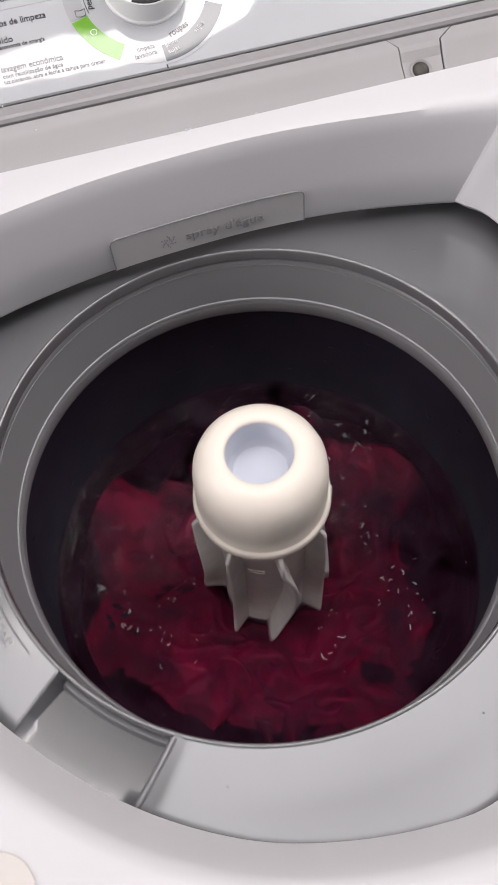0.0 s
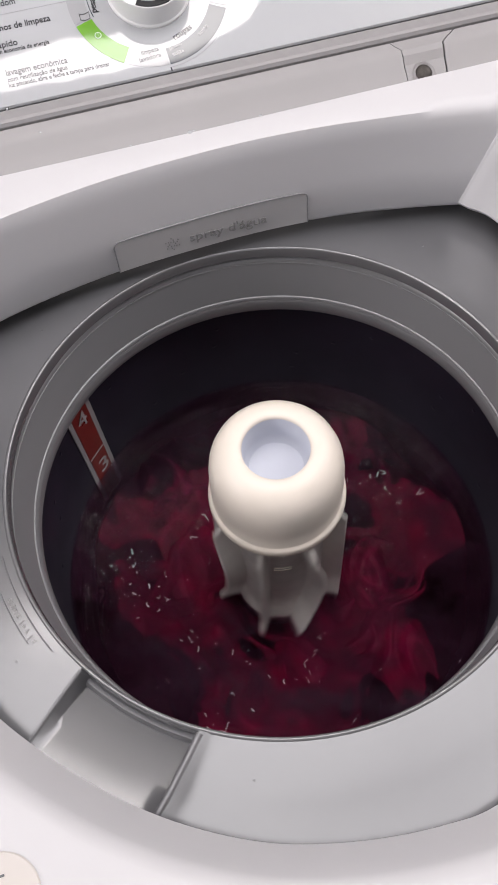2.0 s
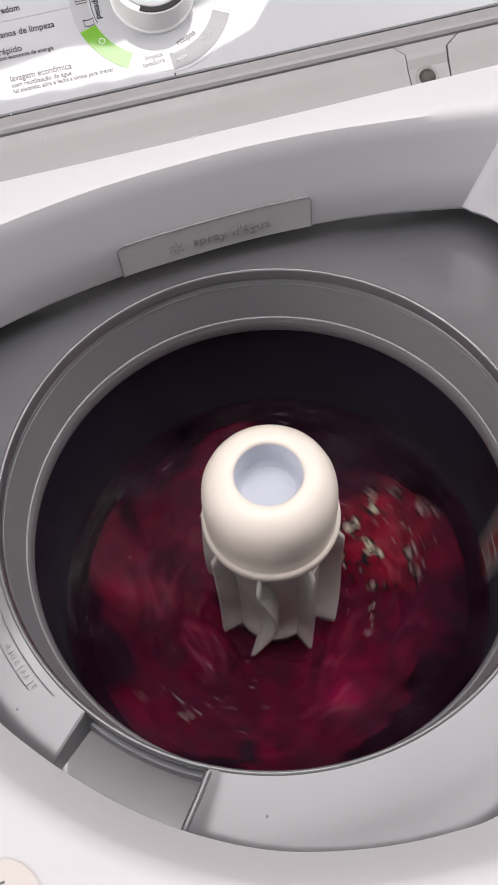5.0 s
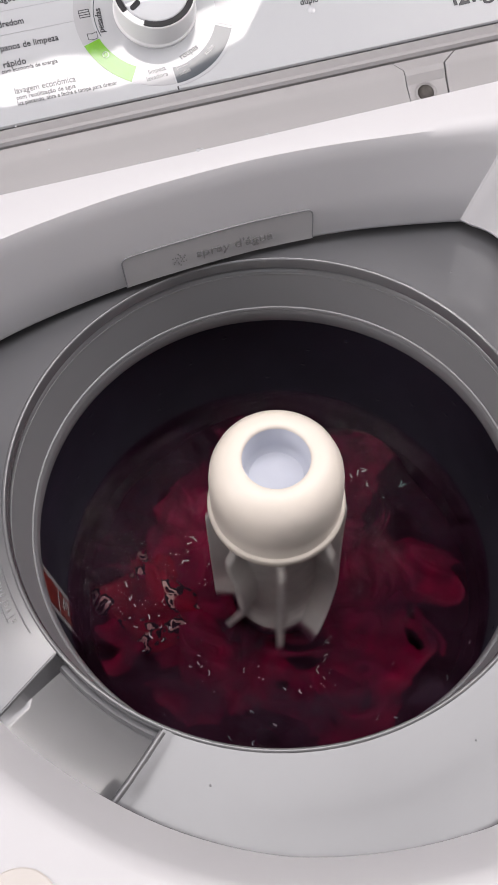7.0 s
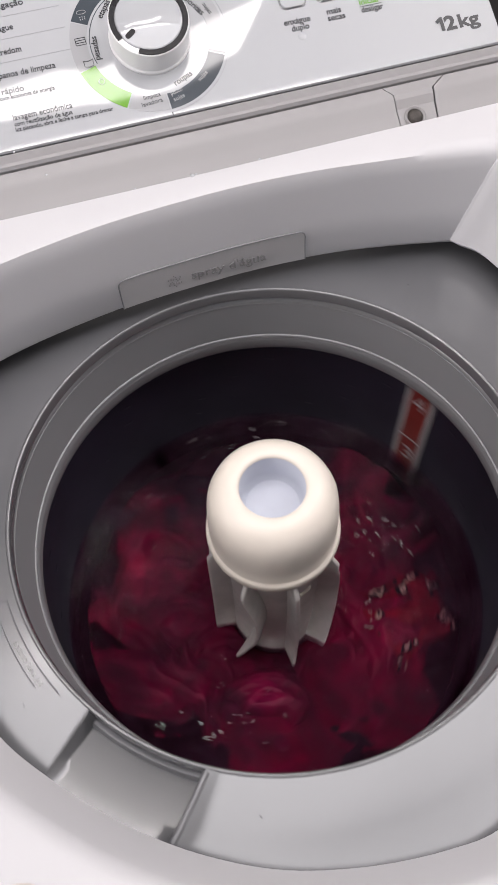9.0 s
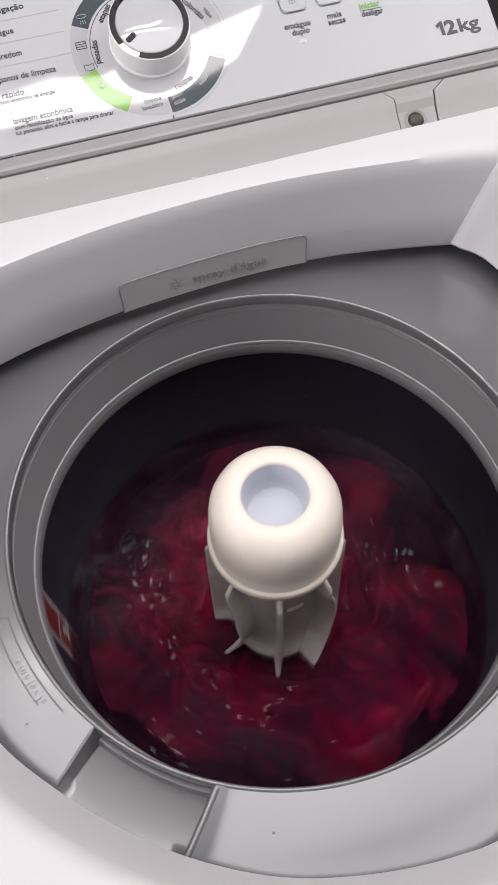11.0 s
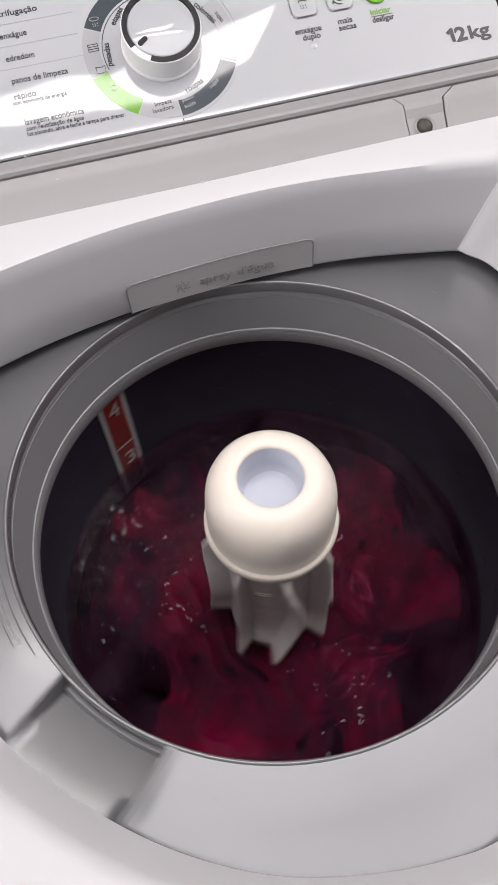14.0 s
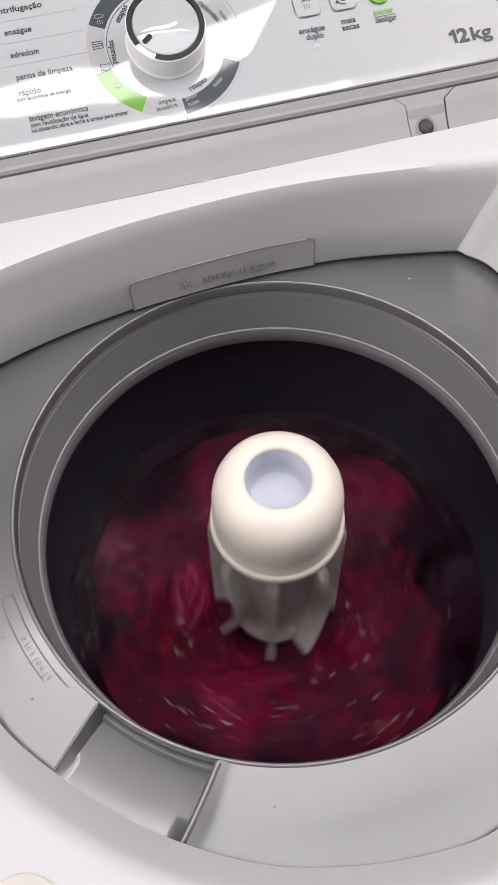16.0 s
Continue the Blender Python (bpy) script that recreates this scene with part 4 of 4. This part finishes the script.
def agitator():
    ag = empty("agitator", 0, 0, ZB, label="cream agitator post with hollow cap and curved fins", category="agitator")
    part("cap", lathe([(0.0281, -0.0006), (0.0283, 0.0010), (0.0291, 0.0022), (0.0315, 0.0031), (0.0360, 0.0034), (0.0420, 0.0016), (0.0480, -0.0030), (0.0530, -0.0100), (0.0562, -0.0190), (0.0577, -0.0300), (0.0584, -0.0480), (0.0586, -0.0708), (0.0592, -0.0716),
                       (0.0610, -0.0722), (0.0621, -0.0742), (0.0624, -0.0785), (0.0616, -0.0832), (0.0570, -0.0850)], 96), CREAM, ag, "cream rounded cap with a flared lower edge", angle=50)
    part("cup", lathe([(0.02815, 0.0), (0.0279, -0.012), (0.0275, -0.0240), (0.0264, -0.0290), (0.0235, -0.0318), (0.0120, -0.0325), (0.0001, -0.0325)], 64), INNER, ag, "bluish white hollow of the cap")
    part("column", lathe([(0.0500, -0.0840), (0.0480, -0.10), (0.0475, -0.18), (0.0480, -0.25), (0.0485, -0.31), (0.05, -0.38)], 64), FINM, ag, "pale plastic column")
    # four curved fins and, between them, four straight ones
    def fin(bend, depth, wide):
        bm = bmesh.new()
        loops = []
        for i in range(30):
            d = depth * i / 29
            f = d / 0.225
            reach = 0.054 + wide * min(1, f / 0.08) + 0.005 * max(0, f - 0.08) / 0.9
            tw = 12 * math.sin(math.pi * max(0, (f - 0.16) / 0.64)) if f < 0.80 else -50 * (f - 0.80)
            tw = radians(max(tw, -16)) * bend
            ring = [(0.044, 0.0045), (reach * 0.75, 0.0030), (reach - 0.0016, 0.0024), (reach - 0.0004, 0.0014), (reach, 0.0)]
            left = [(r * math.cos(tw + th / r), r * math.sin(tw + th / r), -0.084 - d) for r, th in ring]
            right = [(r * math.cos(tw - th / r), r * math.sin(tw - th / r), -0.084 - d) for r, th in ring[:-1]][::-1]
            loops.append(left + right)
        skin(bm, loops, True, True, True)
        return mesh_of(bm, "fin", FINM, True, 50)
    straight, curved = fin(0.12, 0.26, 0.0125), fin(1.0, 0.28, 0.0140)
    for k in range(8):
        part("fin", curved if k % 2 else straight, None, ag, m=pose(0, 0, 0, 0, 0, 45 * k - 110))
    # small moulded marks on the column
    for a in (-90, 90):
        for k in range(2):
            pts = [(0.0483 * math.cos(radians(a + d)), 0.0483 * math.sin(radians(a + d)), -0.150 - 0.006 * k) for d in range(-10, 11, 2)]
            part("moulded_mark", tube(pts, 0.0006, 6), CREAM, ag)
    return ag


WZ = -0.316  # water level at the axis; the swirl lifts it at the wall


def level(r):
    return 0.080 * (r / 0.228) ** 2


def wave(x, y, amp=1.0):
    r = math.hypot(x, y)
    n = noise.noise(Vector((x * 16, y * 16, 0.3))) * 0.0040 + noise.noise(Vector((x * 42, y * 42, 1.7))) * 0.0018 + noise.noise(Vector((x * 95, y * 95, 4.0))) * 0.0006
    return n * amp + level(r)


def water():
    w = empty("wash_water", 0, 0, ZB, label="murky dark purple wash water, churning", category="water", kind="stuff")
    layers = [("surface", WZ, WATER, 1.0, 110, 300)] + [("murky_layer", WZ - d, MURK, 0.6, 36, 100) for d in (0.003, 0.0070, 0.012, 0.018, 0.025)]
    for name, z, mat, amp, rings, segs in layers:
        bm = bmesh.new()
        loops = []
        for i in range(rings + 1):
            r = 0.030 + (0.2276 - 0.030) * i / rings
            loops.append([(r * math.cos(2 * math.pi * k / segs), r * math.sin(2 * math.pi * k / segs), z + wave(r * math.cos(2 * math.pi * k / segs), r * math.sin(2 * math.pi * k / segs), amp)) for k in range(segs)])
        skin(bm, loops)
        part(name, bm, mat, w, angle=180)
    part("deep_water", lathe([(0.03, WZ - 0.05), (0.12, WZ - 0.03), (0.2276, WZ + 0.03)], 64), DEPTH, w)
    return w


def garment(seed, r, a, size, lift, mat, squash=0.75):
    """A crumpled wet piece of clothing, its folds rising through the water; built about the tub's axis."""
    rnd = random.Random(seed)
    bm = bmesh.new()
    n = 84
    cx, cy = r * math.cos(radians(a)), r * math.sin(radians(a))
    ang = radians(a + 90 + rnd.uniform(-25, 25))
    grid = []
    off = Vector((rnd.uniform(0, 90), rnd.uniform(0, 90), rnd.uniform(0, 90)))
    for i in range(n + 1):
        row = []
        for j in range(n + 1):
            u, v = 2 * i / n - 1, 2 * j / n - 1
            # square to disc
            x, y = u * math.sqrt(1 - v * v / 2), v * math.sqrt(1 - u * u / 2)
            rim = math.hypot(x, y)
            wob = 1 + 0.28 * noise.noise(off + Vector((x * 1.4, y * 1.4, 0)))
            px, py = x * size * wob, y * size * squash * wob
            gx, gy = cx + px * math.cos(ang) - py * math.sin(ang), cy + px * math.sin(ang) + py * math.cos(ang)
            q = off + Vector((gx * 20, gy * 20, 0))
            warp = noise.noise(q * 0.7) * 1.6
            fold = 1 - abs(noise.noise(Vector((gx * 19 + warp, gy * 19 - warp, off.z)))) * 2.2
            fine = 1 - abs(noise.noise(Vector((gx * 80 + warp * 2, gy * 80 - warp, off.x)))) * 2
            h = lift + 0.0085 * fold + 0.0012 * fine - 0.030 * max(0, rim - 0.35) ** 1.5 + 0.012 * noise.noise(q * 0.5)
            rr = math.hypot(gx, gy)
            if rr > 0.212:
                gx, gy = gx * 0.212 / rr, gy * 0.212 / rr
            if rr < 0.050:
                gx, gy = gx * 0.050 / max(rr, 0.001), gy * 0.050 / max(rr, 0.001)
            row.append(bm.verts.new((gx, gy, WZ - 0.0195 + level(math.hypot(gx, gy)) + h)))
        grid.append(row)
    for i in range(n):
        for j in range(n):
            bm.faces.new((grid[i][j], grid[i + 1][j], grid[i + 1][j + 1], grid[i][j + 1]))
    ex = bmesh.ops.extrude_face_region(bm, geom=list(bm.faces))
    for v in ex["geom"]:
        if isinstance(v, bmesh.types.BMVert):
            v.co.z -= 0.004
    return mesh_of(bm, "wet_garment", mat, True, 180)


def laundry():
    things = []
    spec = [(11, 0.120, -60, 0.105, 0.003, RED, 0.80, 1.00), (12, 0.130, -5, 0.100, 0.000, WINE, 0.8, 1.0), (13, 0.120, 55, 0.105, 0.001, RED, 0.8, 0.99),
            (14, 0.130, 118, 0.100, -0.002, WINE, 0.8, 1.01), (15, 0.120, 178, 0.105, 0.003, RED, 0.8, 1.0), (16, 0.125, 232, 0.100, 0.000, WINE, 0.8, 0.99),
            (17, 0.105, 20, 0.065, 0.006, RED, 0.8, 1.02), (18, 0.100, 205, 0.065, 0.005, RED, 0.7, 1.02), (19, 0.140, -30, 0.074, 0.0165, PRINTED, 0.8, 1.0),
            (20, 0.165, 85, 0.060, -0.006, DARKC, 0.7, 0.99), (21, 0.168, 262, 0.055, -0.005, DARKC, 0.7, 0.99), (22, 0.100, 130, 0.060, 0.005, RED, 0.8, 1.02)]
    for seed, r, a, size, lift, mat, sq, k in spec:
        ob = new("wet_garment", garment(seed, r, a, size, lift, mat, sq))
        ob.location = (0, 0, ZB)
        lab = {RED: "soaked crimson cotton garment crumpled in the water", WINE: "soaked dark wine-red cotton garment under the water", PRINTED: "soaked red garment with black and cream print",
               DARKC: "soaked black garment sunk beside the others"}[mat]
        things.append((tagged(ob, lab, "garment", "garments in the wash"), k))
    # added red layer that fills the dark gaps between the garments
    bm = bmesh.new()
    loops = []
    for i in range(71):
        r = 0.052 + 0.160 * i / 70
        lp = []
        for k in range(260):
            a = 2 * math.pi * k / 260
            x, y = r * math.cos(a), r * math.sin(a)
            w = noise.noise(Vector((x * 14, y * 14, 7))) * 1.5
            h = 0.006 * (1 - abs(noise.noise(Vector((x * 22 + w, y * 22 - w, 2)))) * 2) + 0.010 * noise.noise(Vector((x * 9, y * 9, 5))) - 0.022 * max(0, (r - 0.160 - 0.060 * noise.noise(Vector((x * 11, y * 11, 11)))) / 0.05) ** 2 + 0.0012 * (1 - abs(noise.noise(Vector((x * 60 + w, y * 60, 3)))) * 2)
            lp.append((x, y, WZ - 0.0175 + level(r) + h))
        loops.append(lp)
    skin(bm, loops)
    ex = bmesh.ops.extrude_face_region(bm, geom=list(bm.faces))
    for v in ex["geom"]:
        if isinstance(v, bmesh.types.BMVert):
            v.co.z -= 0.004
    ob = new("red_filler_layer", mesh_of(bm, "red_filler_layer", RED, True, 180))
    ob.location = (0, 0, ZB)
    things.append((tagged(ob, "crimson cloth layer added under the water to fill gaps", "bed sheet", "garments in the wash"), 1.0))
    return things


# short white squiggles laid on the water in place of its glints
def foam(seed, a, spread):
    rnd = random.Random(seed)
    bm = bmesh.new()
    for _ in range(11):
        ct, cr = a + rnd.gauss(0, spread), 0.155 + rnd.gauss(0, 0.036)
        for _ in range(rnd.randint(1, 5)):
            t, r = radians(ct + rnd.gauss(0, 3.0)), min(0.215, max(0.085, cr + rnd.gauss(0, 0.006)))
            x, y, h = r * math.cos(t), r * math.sin(t), rnd.uniform(0, 6.28)
            pts = []
            for _ in range(rnd.randint(3, 9)):
                pts.append(Vector((x, y, WZ + wave(x, y) + 0.0002)))
                h += rnd.uniform(-1.0, 1.0)
                st = rnd.uniform(0.0005, 0.0012)
                x, y = x + st * math.cos(h), y + st * math.sin(h)
            rad = rnd.choice((0.00015, 0.00022, 0.0003, 0.00045))
            loops = []
            for i, p in enumerate(pts):
                q = (pts[min(len(pts) - 1, i + 1)] - pts[max(0, i - 1)]).to_track_quat("Z", "Y")
                loops.append([p + q @ Vector((rad * math.cos(k * 1.5708), rad * math.sin(k * 1.5708), 0)) for k in range(4)])
            skin(bm, loops, True, True, True)
    return mesh_of(bm, "glint_streaks", GLINT, True, 180)


# near-white colour, so the water's sparkle is painted on
GLINT = material("glint_white", (0.90, 0.88, 0.90), 0.05, vary=0.05, spec=1.0, coat=1.0)
tub_ob, basket_ob, agitator_ob, water_ob = wash_tub(), wash_basket(), agitator(), water()
garments = laundry()
glint_obs = []
for sd, an, sp in ((5, 30, 24), (6, 150, 20), (7, 265, 22), (8, 95, 16)):
    fo = new("glint_streaks", foam(sd, an, sp))
    fo.location = (0, 0, ZB)
    glint_obs.append(tagged(fo, "scattered thin white streaks standing in for glints on dark water", "foam", kind="stuff"))


# ---------------------------------------------------------------- what moves
def between(rows, t):
    for a, b in zip(rows, rows[1:]):
        if t <= b[0]:
            f = (t - a[0]) / (b[0] - a[0])
            return [p + (q - p) * f for p, q in zip(a[1:], b[1:])]
    return list(rows[-1][1:])


def motions():
    def tub_at(t):
        x, y, z, yaw = between(TUB, t)
        return x / 1000, y / 1000, ZB + z / 1000, yaw
    walk(tub_ob, [(r[0], pose(r[1] / 1000, r[2] / 1000, ZB + r[3] / 1000, 0, 0, r[4])) for r in TUB])
    times = sorted(set(round(r[0], 2) for r in TUB) | set(round(r[0], 2) for r in TURN) | set(round(r[0], 2) for r in STROKE))
    # the printed garment drifts back against the basket and comes up now and then
    drift = [(0, 70), (4.5, 70), (5, 56), (7.5, 20), (8, -12), (9, -20), (12.5, 5), (13, -15), (14.5, -40), (15, -54), (16, -54)]
    rise = [(0, -0.024), (4.0, -0.024), (4.4, -0.002), (5.0, 0), (5.4, -0.010), (7.3, -0.010), (9, -0.008), (9.4, -0.02), (12.1, -0.016), (12.4, 0), (13.2, 0), (13.7, -0.012), (14.4, -0.012), (14.8, -0.005), (15.1, -0.006), (15.45, -0.013), (16, -0.013)]
    def printed():
        out = []
        for t in times:
            x, y, z, _ = tub_at(t)
            out.append((t, pose(x, y, z + between(rise, t)[0], 0, 0, between(TURN, t)[0] + between(drift, t)[0])))
        return out
    def turned(rows, k=1.0, add=0.0, bob=0.0):
        out = []
        for t in times:
            x, y, z, _ = tub_at(t)
            a = between(rows, t)[0] * k + add
            out.append((t, pose(x, y, z + bob * math.sin(t * 5.2 + add), 0, 0, a)))
        return out
    walk(basket_ob, turned(TURN))
    walk(agitator_ob, turned(STROKE))
    walk(water_ob, turned(TURN, 0.92))
    for i, (g, k) in enumerate(garments):
        walk(g, printed() if i == 8 else turned(TURN, k, bob=0.0025 + 0.001 * (i % 3)))
    for i, g in enumerate(glint_obs):
        walk(g, turned(TURN, 0.92))


motions()
